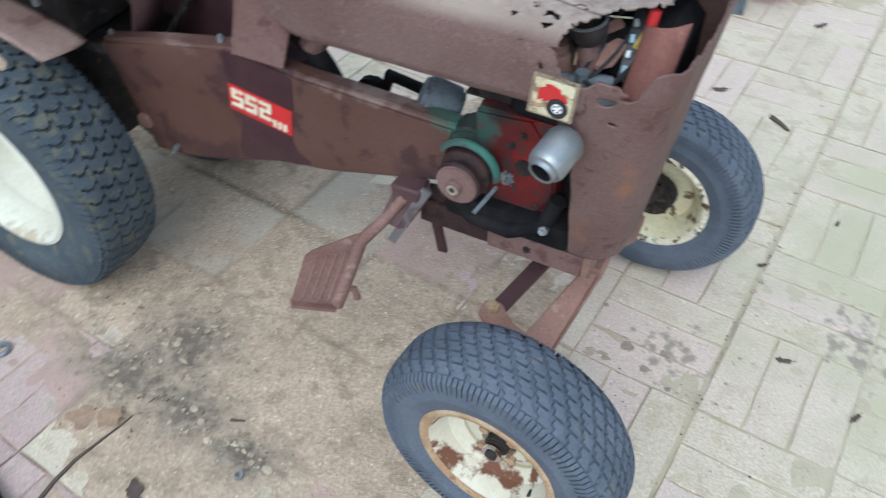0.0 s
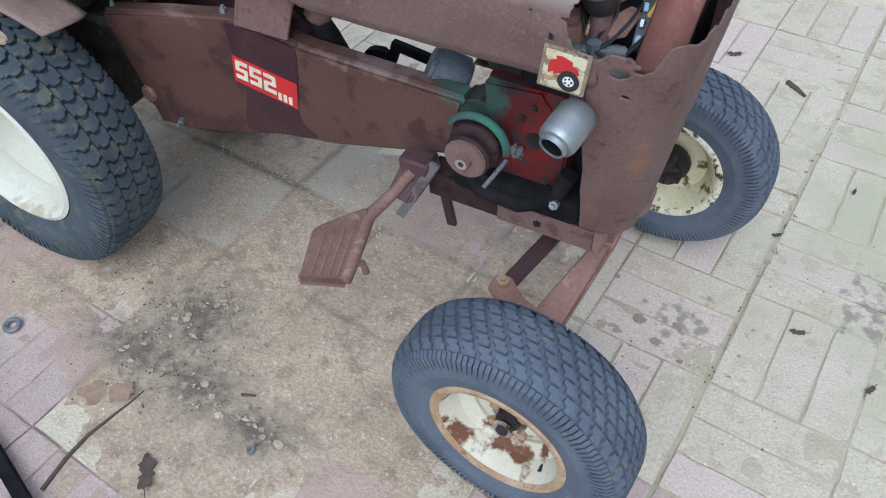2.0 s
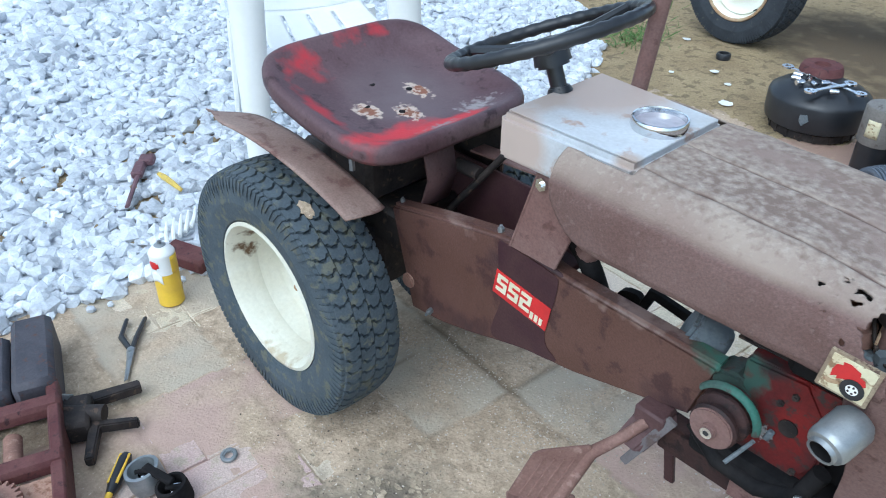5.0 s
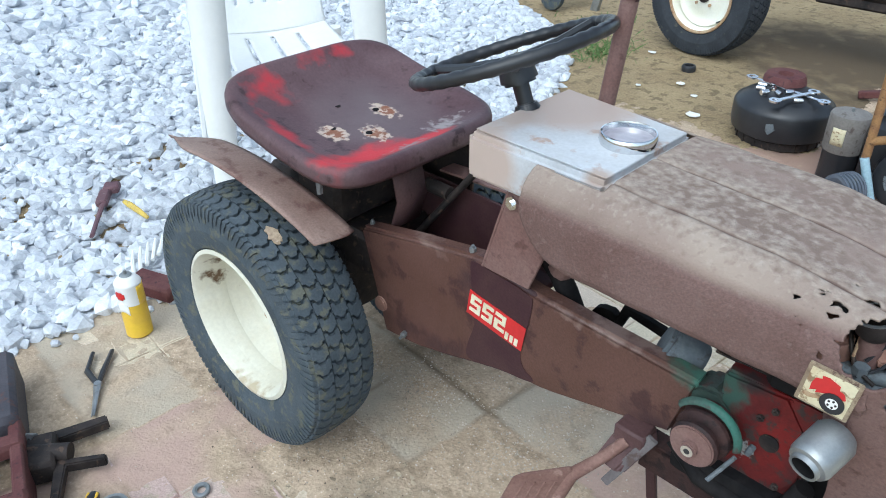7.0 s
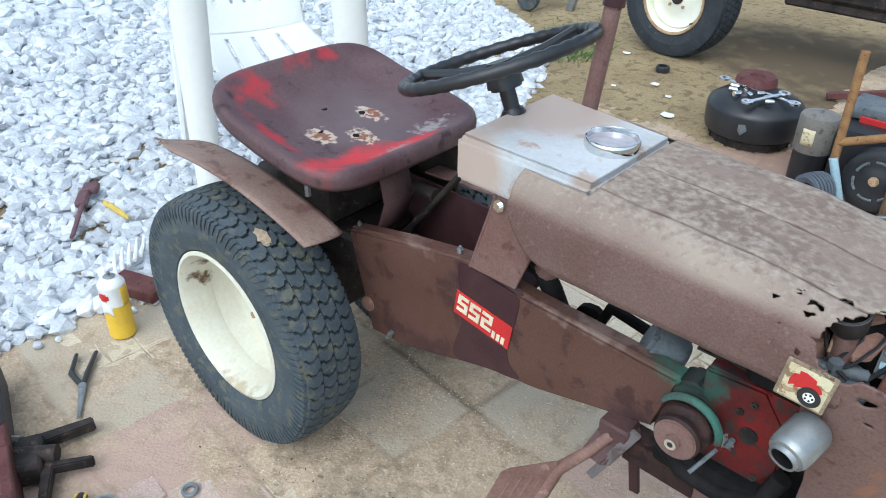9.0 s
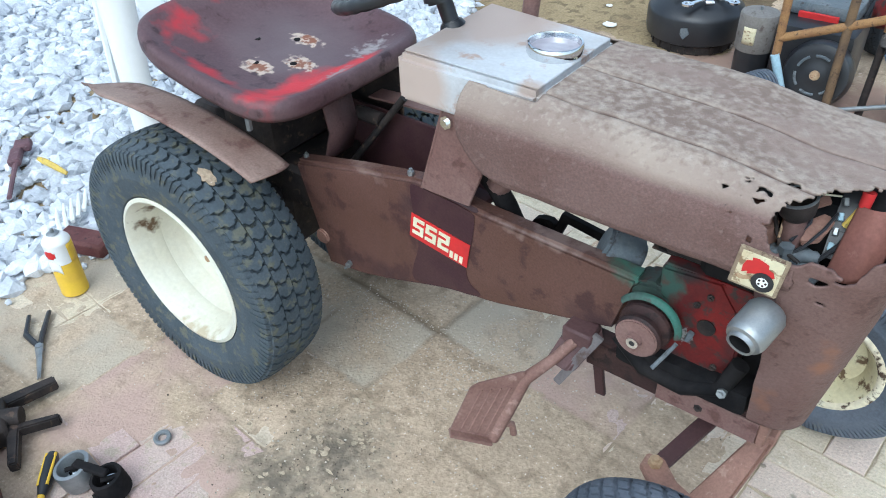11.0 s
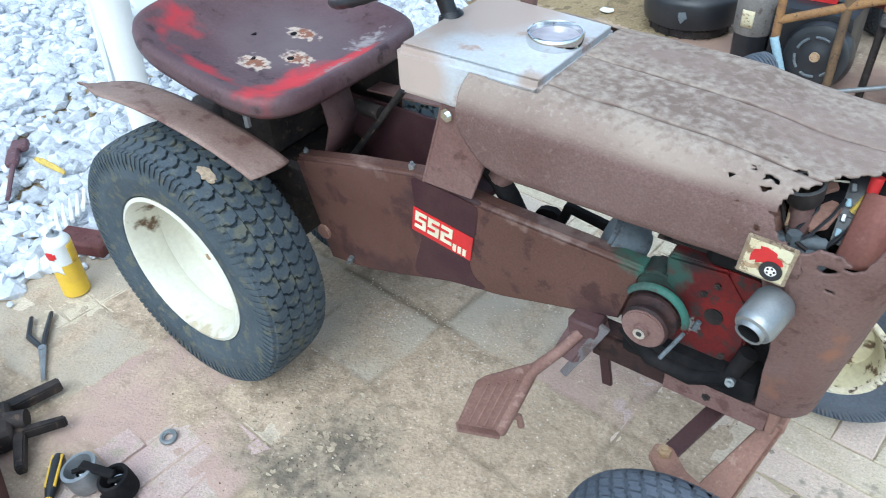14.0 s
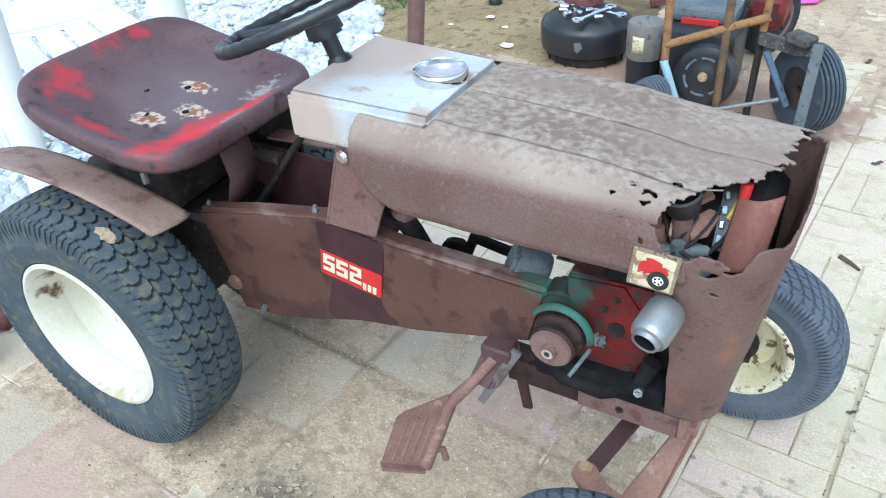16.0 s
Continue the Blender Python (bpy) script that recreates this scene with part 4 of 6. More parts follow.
rod(bm, (.35, -.02, .43), (.80, -.02, .43), .012)
part("drive_shaft", bm, GREASE, tractor)

# hood
HW = .158


def hood_line(top, low):
    rv = min(.060, top - low - .016)
    a = [(-HW + .004, low), (-HW, low + .01)]
    for k in range(11):
        t = math.radians(180 - 90 * k / 10)
        a.append((-HW + .062 + .062 * math.cos(t), top - rv + rv * math.sin(t)))
    return [(y, z, 0) for y, z in a] + [(-y, z, 0) for y, z in a[::-1]]


def hood_xyz(u, v):
    x = .585 + .555 * u
    top = float(np.interp(u, (0, .57, .78, 1.0), (.781, .768, .752, .742)))
    p = polyline(hood_line(top, .655), v)
    y, z = p.x, p.y
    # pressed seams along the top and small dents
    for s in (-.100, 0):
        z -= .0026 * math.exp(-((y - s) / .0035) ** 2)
    d = .0022 * noise.noise((x * 14, y * 14, z * 14))
    return x, y, z + d, d


def hood_place(u, v):
    x, y, z, d = hood_xyz(u, v)
    j = .0012
    return (x + j * noise.noise((x * 300, y * 300, 1)), y + d, z)


TEAR_Y = (-.16, -.14, -.104, -.066, -.028, .010, .066, .15)
TEAR_X = (1.001, 1.008, 1.025, 1.061, 1.092, 1.105, 1.114, 1.123)


def hood_keep(u, v):
    x, y, z, _ = hood_xyz(u, v)
    n = .016 * noise.fractal((x * 34, y * 34, z * 20), 1.0, 2.0, 4) + .007 * noise.noise((x * 130, y * 130, z * 90))
    if abs(y) < .122 and z > .72 and x < .690:
        return False
    # rounded rear corner of each side
    if x < .675 and z < .745:
        if ((x - .675) / .09) ** 2 + ((z - .745) / .09) ** 2 > 1:
            return False
    # rusted-out mouth at the front, on the near shoulder
    limit = float(np.interp(y, TEAR_Y, TEAR_X))
    if y < -.12:
        limit = float(np.interp(z, (.66, .69, .71, .735), (1.042, 1.036, 1.004, limit)))
    if x > limit + n * .8 + .007 * noise.noise((x * 210, y * 210, z * 150)):
        return False
    # small rusted-through cracks behind the mouth
    if .94 < x < 1.02 and -.158 < y < -.08 and z > .695:
        c = noise.fractal((x * 60, y * 110, z * 60 + 3), 1.0, 2.0, 3)
        if c > .31 + abs(y + .120) * 7 + abs(x - .985) * 5:
            return False
    return True


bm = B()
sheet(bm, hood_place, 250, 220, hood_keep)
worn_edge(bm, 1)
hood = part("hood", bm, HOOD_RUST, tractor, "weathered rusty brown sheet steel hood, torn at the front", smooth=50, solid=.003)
# emblem plate
EX = Vector((.999, 0, -.035)).normalized()
EZ = Vector((.10, .03, 1)).normalized()
E0 = Vector((.9775, -.1612, .6485))


def on_emblem(a, b, d):
    return E0 + EX * a + EZ * b + Vector((0, -d, 0))


bm = B()
slab(bm, [on_emblem(a, b, 0) for a, b in ((0, 0), (.055, 0), (.055, .053), (0, .053))], (0, -.003, 0), bevel=.001)
emblem = part("emblem", bm, EMBLEM_EDGE, hood, "square worn cream emblem plate with a red shape")
bm = B()
slab(bm, [on_emblem(a, b, .0036) for a, b in ((.0045, .004), (.051, .004), (.051, .049), (.0045, .049))], (0, -.001, 0))
part("emblem_face", bm, EMBLEM_CREAM, emblem, "cream enamel face stained brown")
bm = B()
red = [(.011, .021), (.017, .025), (.017, .021), (.023, .024), (.030, .027), (.041, .025), (.046, .028), (.043, .034), (.037, .036), (.036, .041), (.024, .045), (.017, .044), (.018, .040), (.012, .038), (.010, .030)]
slab(bm, [on_emblem(a, b, .0048) for a, b in red], (0, -.0008, 0))
part("red_shape", bm, DECAL_RED, emblem)
bm = B()
slab(bm, [on_emblem(a, b, .0048) for a, b in ((.006, .013), (.012, .011), (.018, .013), (.024, .016), (.022, .0185), (.014, .017), (.008, .017))], (0, -.0006, 0))
part("brown_ground", bm, RUST_LINE, emblem)
ME = Matrix.Translation(on_emblem(.036, .0175, .0058)) @ UP
bm = B()
lathe(bm, [(.0065, 0), (.0125, 0), (.0125, .001), (.0065, .001)], ME, seg=28)
part("dark_ring", bm, PLASTIC_BLACK, emblem)
bm = B()
rod(bm, ME @ Vector((0, 0, -.0002)), ME @ Vector((0, 0, .0009)), .0068)
part("ring_centre", bm, WHITE_PLASTIC, emblem)
for k in range(5):
    bm = B()
    q = Vector((.0040 * math.cos(k * 1.2566), .0040 * math.sin(k * 1.2566), .0008))
    rod(bm, ME @ q, ME @ (q + Vector((0, 0, .0008))), .0013, seg=8)
    part("ring_spot", bm, GREASE, emblem)

# front cowl: tapers towards the frame, torn along its upper edge


def cowl_xyz(u, v):
    z = .385 + .375 * v
    hw = .098 + (.158 - .098) * min(1, (z - .385) / .31)
    fx = 1.098 + .045 * min(1, (z - .385) / .33)
    r = .045
    pts = [(1.032, -hw, 0), (fx - r, -hw, 0)]
    pts += [(fx - r + r * math.sin(a), -hw + r - r * math.cos(a), 0) for a in (math.radians(k * 15) for k in range(1, 6))]
    pts += [(fx, -hw + r, 0), (fx + .004, 0, 0)]
    pts += [(x, -y, 0) for x, y, _ in pts[-2::-1]]
    p = polyline(pts, u)
    return p.x, p.y, z


def cowl_keep(u, v):
    x, y, z = cowl_xyz(u, v)
    n = .014 * noise.fractal((x * 40 + 5, y * 40, z * 26), 1.0, 2.0, 4)
    if y < -.10:
        top = float(np.interp(x, (1.03, 1.055, 1.075, 1.089, 1.098, 1.107, 1.113, 1.13), (.694, .709, .711, .699, .690, .712, .726, .730)))
    elif y < .02:
        top = .724 + (y + .10) * .06
    else:
        top = .734 - .3 * max(0, abs(y) - .10)
    if z > top + n * .7 + .004 * noise.noise((x * 260, y * 260, z * 200)):
        return False
    for cx, cz, cr in ((1.070, .684, .0045), (1.078, .652, .003), (1.088, .692, .003)):
        if y < -.12 and ((x - cx) / 1.8) ** 2 + (z - cz) ** 2 < (cr + n * .35) ** 2:
            return False
    if abs(z - .50 - (x - 1.118) * 6) < .05 and abs((y + .098) - (z - .50) * .25) < .002 + n * .2 and x > 1.09:
        return False
    return True


bm = B()
def cowl_place(u, v):
    x, y, z = cowl_xyz(u, v)
    d = .002 * noise.noise((x * 18, y * 18, z * 18))
    return (x + d, y + d + .001 * noise.noise((x * 300, y * 300, z * 300)), z)
sheet(bm, cowl_place, 190, 150, cowl_keep)
worn_edge(bm)
part("front_cowl", bm, COWL_PAINT, tractor, "rusty brown front cowl with ragged holes", smooth=50, solid=.003)
bm = B()
sheet(bm, lambda u, v: (1.068 + .048 * u + .006 * v, -.104 + .044 * v + .006 * u - .012 * math.sin(u * 3.1), .655 + .076 * v + .010 * u), 20, 12)
brace = part("inner_brace", bm, BRACE_RUST, tractor, "curved rust red brace inside the cowl", solid=.004)

# parts showing through the torn hood
outer_parts = set(tractor.children_recursive) - {brace}
bm = B()
rod(bm, (.980, -.090, .655), (.980, -.090, .700), .026, .022, seg=20, bevel=.008)
box(bm, (.965, -.07, .675), (.05, .05, .04), bevel=.010, seg=2)
part("air_cleaner", bm, PRIMER, tractor, "dusty brown air cleaner body")
bm = B()
lathe(bm, [(0, .0), (.016, .0), (.020, .006), (.0225, .020), (.0225, .026), (.0195, .026), (.0175, .014), (.010, .009), (0, .008)], Matrix.Translation((1.019, -.090, .712)) @ pose(0, 0, 0, 8, -10, 0), seg=32, closed=False)
cap_ = part("filler_bowl", bm, GREASE, tractor, "dark open metal bowl with a bright rim")
bm = B()
lathe(bm, [(.0195, .0255), (.0228, .0255), (.0232, .0275), (.0200, .0280)], Matrix.Translation((1.019, -.090, .712)) @ pose(0, 0, 0, 8, -10, 0), seg=32)
part("bowl_rim", bm, STEEL, cap_)
bm = B()
rod(bm, (1.019, -.090, .66), (1.019, -.090, .714), .013, seg=16)
part("filler_neck", bm, RUST_PAINT, tractor)
bm = B()
slab(bm, [(1.020, -.082, .694), (1.044, -.050, .704), (1.056, -.060, .700), (1.050, -.090, .690), (1.034, -.100, .686)], (0, 0, -.006), bevel=.001)
slab(bm, [(1.010, -.055, .715), (1.035, -.035, .722), (1.045, -.045, .716), (1.022, -.068, .708)], (0, 0, -.005), bevel=.001)
part("tan_bracket", bm, PRIMER, tractor, "dusty tan bracket plates")
bm = B()
box(bm, (1.010, -.108, .652), (.055, .045, .034), bevel=.008, rot=(0, 10, 20))
box(bm, (1.040, -.098, .650), (.040, .050, .032), bevel=.010, rot=(20, 0, 30))
rod(bm, (.995, -.122, .672), (1.055, -.095, .668), .008, seg=14, bevel=.002)
rod(bm, (1.022, -.115, .668), (1.022, -.115, .685), .009, seg=6)
part("carburettor", bm, BLUE_GREY, tractor, "grey metal carburettor")
# black boxes added to fill the inside, standing for its deep shade
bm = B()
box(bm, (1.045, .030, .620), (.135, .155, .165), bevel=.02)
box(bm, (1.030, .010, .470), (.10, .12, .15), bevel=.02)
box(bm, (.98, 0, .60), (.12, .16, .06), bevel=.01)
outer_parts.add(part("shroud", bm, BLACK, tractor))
ST, SBT = Vector((1.062, -.033, .738)), Vector((1.066, -.084, .664))
side_s = Vector((.010, .0, .0))
bm = B()
slab(bm, [ST - side_s, ST + side_s, SBT + side_s, SBT - side_s], (0, .004, .003), bevel=.001)
strap_ = part("clamp_strap", bm, PLASTIC_BLACK, tractor, "shiny black strap across the engine")
# small steel and pale blue boxes stand for the glints on the strap
for k in range(4):
    bm = B()
    q = SBT.lerp(ST, .18 + .2 * k) + Vector((-.004, -.004, .001))
    box(bm, q, (.006, .010, .004), rot=(50, 0, 10 * k), bevel=.001)
    part("buckle", bm, STEEL if k % 2 else LIGHT_BLUE, strap_)
for pts_, r_, mat_ in (([(1.078, -.055, .705), (1.070, -.080, .685), (1.055, -.100, .668), (1.040, -.118, .655)], .0030, PLASTIC_BLACK),
                       ([(1.052, -.045, .726), (1.036, -.062, .732), (1.015, -.078, .738), (.996, -.092, .728)], .0013, CREAM),
                       ([(1.040, -.030, .728), (1.028, -.060, .722), (1.034, -.085, .705), (1.022, -.105, .685)], .0024, PLASTIC_BLACK),
                       ([(.992, -.080, .704), (1.004, -.100, .690), (1.018, -.118, .680), (1.040, -.122, .672)], .0026, GREASE),
                       ([(1.000, -.060, .716), (1.006, -.085, .700), (1.010, -.110, .688)], .0018, RUST_LINE),
                       ([(1.056, -.060, .712), (1.050, -.082, .700), (1.038, -.105, .684), (1.018, -.126, .672)], .0020, PLASTIC_BLACK),
                       ([(1.008, -.045, .724), (.998, -.070, .716), (.990, -.095, .710)], .0016, PLASTIC_BLACK)):
    bm = B()
    tube(bm, pts_, r_, seg=7)
    part("wire", bm, mat_, tractor)
bm = B()
tube(bm, [(1.076, -.058, .724), (1.072, -.063, .714), (1.067, -.066, .702)], .0040, seg=8)
part("yellow_wire", bm, DULL_YELLOW, tractor)
bm = B()
tube(bm, [(1.078, -.060, .724), (1.079, -.059, .732), (1.0795, -.056, .748)], [.0052, .0068, .0074], seg=12)
part("red_wire_cap", bm, DECAL_RED, tractor, "bright red rubber wire cap")

for o in set(tractor.children_recursive) - outer_parts:
    o.data.transform(Matrix.Translation((-.004, .017, -.010)))

# fuel tank console, gauge, steering
bm = B()
slab(bm, [(.447, -.112, .778), (.447, .135, .778), (.684, .112, .776), (.684, -.108, .776)], (0, 0, -.072), bevel=.008, seg=2)
tank = part("dash_tank", bm, GREY_PAINT, tractor, "worn pale grey dash box")
bm = B()
slab(bm, [(.455, -.100, .7795), (.455, .122, .7795), (.678, .102, .7775), (.678, -.099, .7775)], (0, 0, .002), bevel=.001)
part("dash_plate", bm, GREY_PAINT, tank)
MG = Matrix.Translation((.637, .012, .780)) @ pose(0, 0, 0, 0, 0, 0)
bm = B()
lathe(bm, [(.034, -.002), (.038, -.002), (.0405, .004), (.0405, .013), (.0388, .0165), (.0368, .017), (.0358, .013), (.035, .006)], MG, seg=56)
gauge = part("gauge", bm, CHROME, tractor, "round gauge with a chrome bezel")
bm = B()
rod(bm, MG @ Vector((0, 0, .001)), MG @ Vector((0, 0, .008)), .0355, seg=40)
part("gauge_face", bm, GLASS_FACE, gauge, "pale glossy gauge face")
NW = Vector((-.395, -.045, 1)).normalized()
C0 = Vector((.455, .018, .775))
CW = C0 + .078 * NW
UW = (Vector((0, 1, 0)) - NW * NW.y).normalized()
VW = NW.cross(UW)
bm = B()
rod(bm, C0 - .05 * NW, C0 + .05 * NW, .013, seg=16)
rod(bm, C0 + .0 * NW, C0 + .012 * NW, .022, .016, seg=18, bevel=.002)
part("steering_column", bm, PLASTIC_BLACK, tractor)
bm = B()
ringp, rad = [], []
for k in range(144):
    a = k * 2 * math.pi / 144
    rr = .152 - .0010 * max(0, math.cos(a * 36))
    ringp.append(CW + rr * (math.cos(a) * UW + math.sin(a) * VW) + NW * .012)
    rad.append(.0102 + .0008 * math.cos(a * 36))
tube(bm, ringp, rad, seg=12, closed=True)
swheel = part("steering_wheel", bm, PLASTIC_BLACK, tractor, "black plastic steering wheel with finger grips")
for k in range(3):
    bm = B()
    a = radians(100 + 120 * k)
    d = math.cos(a) * UW + math.sin(a) * VW
    tube(bm, [CW + d * .018 - NW * .004, CW + d * .08 + NW * .001, CW + d * .146 + NW * .012], [.012, .010, .009], seg=8)
    part("spoke", bm, PLASTIC_BLACK, swheel)
bm = B()
rod(bm, CW - NW * .035, CW + NW * .008, .030, .026, seg=24, bevel=.005)
part("wheel_hub", bm, PLASTIC_BLACK, swheel)
bm = B()
rod(bm, (.515, .128, .70), (.53, .150, .935), .0135, seg=16)
lever = part("lift_lever", bm, RUST_PAINT, tractor, "upright rusty lift lever with a dark grip")
bm = B()
rod(bm, (.53, .150, .93), (.535, .157, 1.03), .0175, .0165, seg=16, bevel=.004)
part("grip", bm, DARK_PAINT, lever)
# stand that carries the hood
bm = B()
slab(bm, [(.468, -.090, .545), (.560, -.090, .545), (.602, -.090, .66), (.590, -.090, .71), (.515, -.090, .70)], (0, .005, 0), bevel=.001)
slab(bm, [(.468, -.090, .545), (.515, -.090, .70), (.515, .09, .70), (.468, .09, .545)], (-.004, 0, 0))
stand = part("hood_stand", bm, RUST_PAINT, tractor, "rust brown sheet steel hood stand")
bolt(stand, (.523, -.090, .682), (0, -1, .1), .011, .006, CHROME)

# seat
SCX, SCY = .078, .0
SA, SB = .188, .212


def seat_ring(s, dz, n=56):
    out = []
    for k in range(n):
        a = 2 * math.pi * k / n
        c, q = math.cos(a), math.sin(a)
        e = 0.42
        x = SCX + SA * s * math.copysign(abs(c) ** e, c)
        y = SCY + SB * s * math.copysign(abs(q) ** e, q)
        back = max(0.0, (SCX - x) / SA)
        z = .660 + (SCX + SA - x) * .13 + .032 * back ** 2 + dz
        out.append((x, y, z))
    return out


bm = B()
PROFILE = [(.02, -.028), (.25, -.028), (.45, -.026), (.62, -.022), (.74, -.015), (.84, -.006), (.92, .002), (.965, .004), (.99, 0.0), (1.0, -.008), (1.0, -.020), (.985, -.028)]
rows = [[bm.verts.new(p) for p in seat_ring(s, dz)] for s, dz in PROFILE]
for A, C in zip(rows, rows[1:]):
    for k in range(len(A)):
        bm.faces.new((A[k], A[(k + 1) % len(A)], C[(k + 1) % len(A)], C[k]))
bm.faces.new(rows[0])
seat = part("seat", bm, DARK_PAINT, tractor, "dark maroon steel pan seat with bright red worn paint", smooth=60, solid=.0035)
SEAT_MAT = material("worn_seat_paint", (0.082, 0.045, 0.05), (0.115, 0.072, 0.077), (0.05, 0.028, 0.031), scale=8, fine=170, rough=0.4, bump=0.2)
stain(SEAT_MAT, (0.135, 0.10, 0.105), [(.07, .03, .66, .15, .15, .08)], 9.0, 0.40, 1.0)
stain(SEAT_MAT, (0.50, 0.035, 0.045), [(.200, -.10, .66, .055, .15, .09), (.222, .02, .66, .03, .10, .09)], 22.0, 0.52, 0.85)
stain(SEAT_MAT, (0.40, 0.035, 0.045), [(-.072, -.115, .68, .065, .085, .1), (-.09, .04, .68, .030, .14, .1), (.06, -.170, .66, .17, .030, .1)], 26.0, 0.66, 1.0)
seat.data.materials[0] = SEAT_MAT
for x, y in ((.018, -.012), (.066, .043), (.078, -.072), (.127, -.027)):
    z = .660 + (SCX + SA - x) * .13 + .032 * max(0, (SCX - x) / SA) ** 2 - .028
    bm = B()
    rod(bm, (x, y, z - .002), (x, y, z + .0028), .0065, seg=14)
    part("bolt_hole", bm, BLACK, seat, "dark empty bolt hole")
HOLES = [(.080, .056, .65, .050, .034, .06), (.094, -.080, .65, .052, .040, .06), (.138, -.018, .65, .050, .038, .06)]
stain(SEAT_MAT, (0.50, 0.40, 0.32), HOLES, 70.0, 0.72, 0.84)
stain(SEAT_MAT, (0.22, 0.09, 0.05), HOLES, 95.0, 0.86, 0.95)
stain(SEAT_MAT, (0.30, 0.265, 0.255), [(.20, .10, .66, .06, .10, .08), (.225, -.02, .66, .03, .10, .08)], 75.0, 0.84, 1.02)
# seat support, transaxle, floor
bm = B()
box(bm, (.045, 0, .545), (.13, .20, .15), bevel=.012)
box(bm, (-.06, 0, .50), (.10, .24, .10), bevel=.02)
part("seat_mount", bm, GREASE, tractor)
bm = B()
strap = [(.02, 0, .628), (.16, 0, .622), (.215, 0, .60), (.225, 0, .55), (.205, 0, .49), (.16, 0, .46), (.05, 0, .455)]
g = [[bm.verts.new((x, -.05 + .07 * j, z)) for j in (0, 1)] for x, _, z in strap]
for A, C in zip(g, g[1:]):
    bm.faces.new((A[0], A[1], C[1], C[0]))
part("seat_spring", bm, MAROON_STRAP, tractor, "bent steel strap seat spring", solid=.007)
bm = B()
box(bm, (.03, 0, .42), (.30, .16, .09), bevel=.01)
rod(bm, (-.006, -.20, .276), (-.006, .20, .276), .035)
box(bm, (-.01, 0, .30), (.18, .13, .16), bevel=.02)
rod(bm, (.03, -.033, .44), (.03, -.033, .476), .006, seg=8)
part("transaxle", bm, GREASE, tractor, "greasy black transaxle housing")
bm = B()
box(bm, (.30, 0, .415), (.34, .15, .006), bevel=.001)
box(bm, (.30, .078, .48), (.36, .006, .14), bevel=.001)
part("floor_tray", bm, DARK_PAINT, tractor)
# plate added to darken the gap below the seat, in place of shade
bm = B()
box(bm, (.14, .125, .535), (.22, .006, .17), bevel=.001)
part("rear_panel", bm, GREASE, tractor, "added dark plate standing for the shade below the seat")
bm = B()
slab(bm, [(.20, .083, .56), (.40, .083, .575), (.40, .13, .575), (.20, .13, .56)], (0, 0, .004))
part("far_ledge", bm, RUST_PAINT, tractor)
bm = B()
rod(bm, (.17, .02, .41), (.31, .06, .60), .007, seg=10)
rod(bm, (.20, .05, .545), (.26, .05, .545), .014, seg=12)
part("clutch_rod", bm, GREASE, tractor)
bm = B()
box(bm, (.06, -.14, .385), (.17, .06, .12), bevel=.01)
part("axle_bracket", bm, BLACK, tractor)

# fender over each rear tyre


def fender_place(u, v):
    x = -.30 + .545 * u
    z = .600 - .52 * (x + .06) ** 2 - .004 * math.cos(v * math.pi)
    y = .165 + .085 * (0.5 + (v - .5) * (.08 + .92 * smooth_step(-.02, .28, u)))
    end = smooth_step(.93, 1.0, u) * .006 * (abs(v - .5) * 2) ** 3
    return (x - end, y, z)


for side in (-1, 1):
    bm = B()
    sheet(bm, lambda u, v: Vector(fender_place(u, v)) * Vector((1, side, 1)), 40, 8)
    part("fender", bm, FENDER_TAN, tractor, "curved rusty tan steel fender", solid=.003)
for a_, c_ in (((.03, -.15, .44), (.03, -.033, .455)), ((.12, -.19, .575), (.10, -.09, .46)), ((-.13, -.19, .59), (-.08, -.09, .44))):
    bm = B()
    rod(bm, a_, c_, .007, seg=8)
    part("fender_stay", bm, GREASE, tractor)
bolt(tractor, (.14, -.158, .583), (0, 0, 1), .006, .02, STEEL)

# foot rest and pedal bracket
PB = Vector((.692, -.214, .207))
E1 = Vector((.22, .38, .90)).normalized()
E2 = Vector((-.055, -.05, .035)).normalized()
E2 = (E2 - E1 * E2.dot(E1)).normalized()
E3 = E1.cross(E2).normalized()
bm = B()
pl = [PB - E1 * .002 + E2 * .006, PB + E2 * .076, PB + E2 * .079 + E1 * .092, PB + E2 * .070 + E1 * .104, PB + E2 * .010 + E1 * .145, PB + E2 * .004 + E1 * .140]
slab(bm, pl, E3 * .006, bevel=.001)
slab(bm, [PB + E2 * .004, PB + E2 * .078, PB + E2 * .078 + E1 * .006, PB + E2 * .004 + E1 * .006], E3 * .020, bevel=.001)
foot = part("foot_rest", bm, PEDAL_RUST, tractor, "rusty brown foot pedal with ridges")
for k in range(4):
    bm = B()
    o = PB + E2 * (.018 + .014 * k) + E1 * .014 + E3 * .006
    tube(bm, [o, o + E1 * (.080 + .006 * (3 - k))], .002, seg=6)
    o = o - E3 * .006
    tube(bm, [o, o + E1 * (.080 + .006 * (3 - k))], .002, seg=6)
    part("tread_ridge", bm, PEDAL_RUST, foot)
bm = B()
tube(bm, [PB + E1 * .002, PB + E1 * .06, PB + E1 * .13, Vector((.752, -.135, .362)), Vector((.772, -.11, .392))], [.012, .012, .011, .009, .009], seg=12)
part("pedal_shaft", bm, PEDAL_RUST, foot, "round rusty pedal shaft")
bm = B()
tube(bm, [PB + E1 * .04 + E3 * .004, PB + E1 * .038 - E2 * .02, PB + E1 * .02 - E2 * .032], .006, seg=8)
part("pedal_peg", bm, PEDAL_RUST, foot)
bm = B()
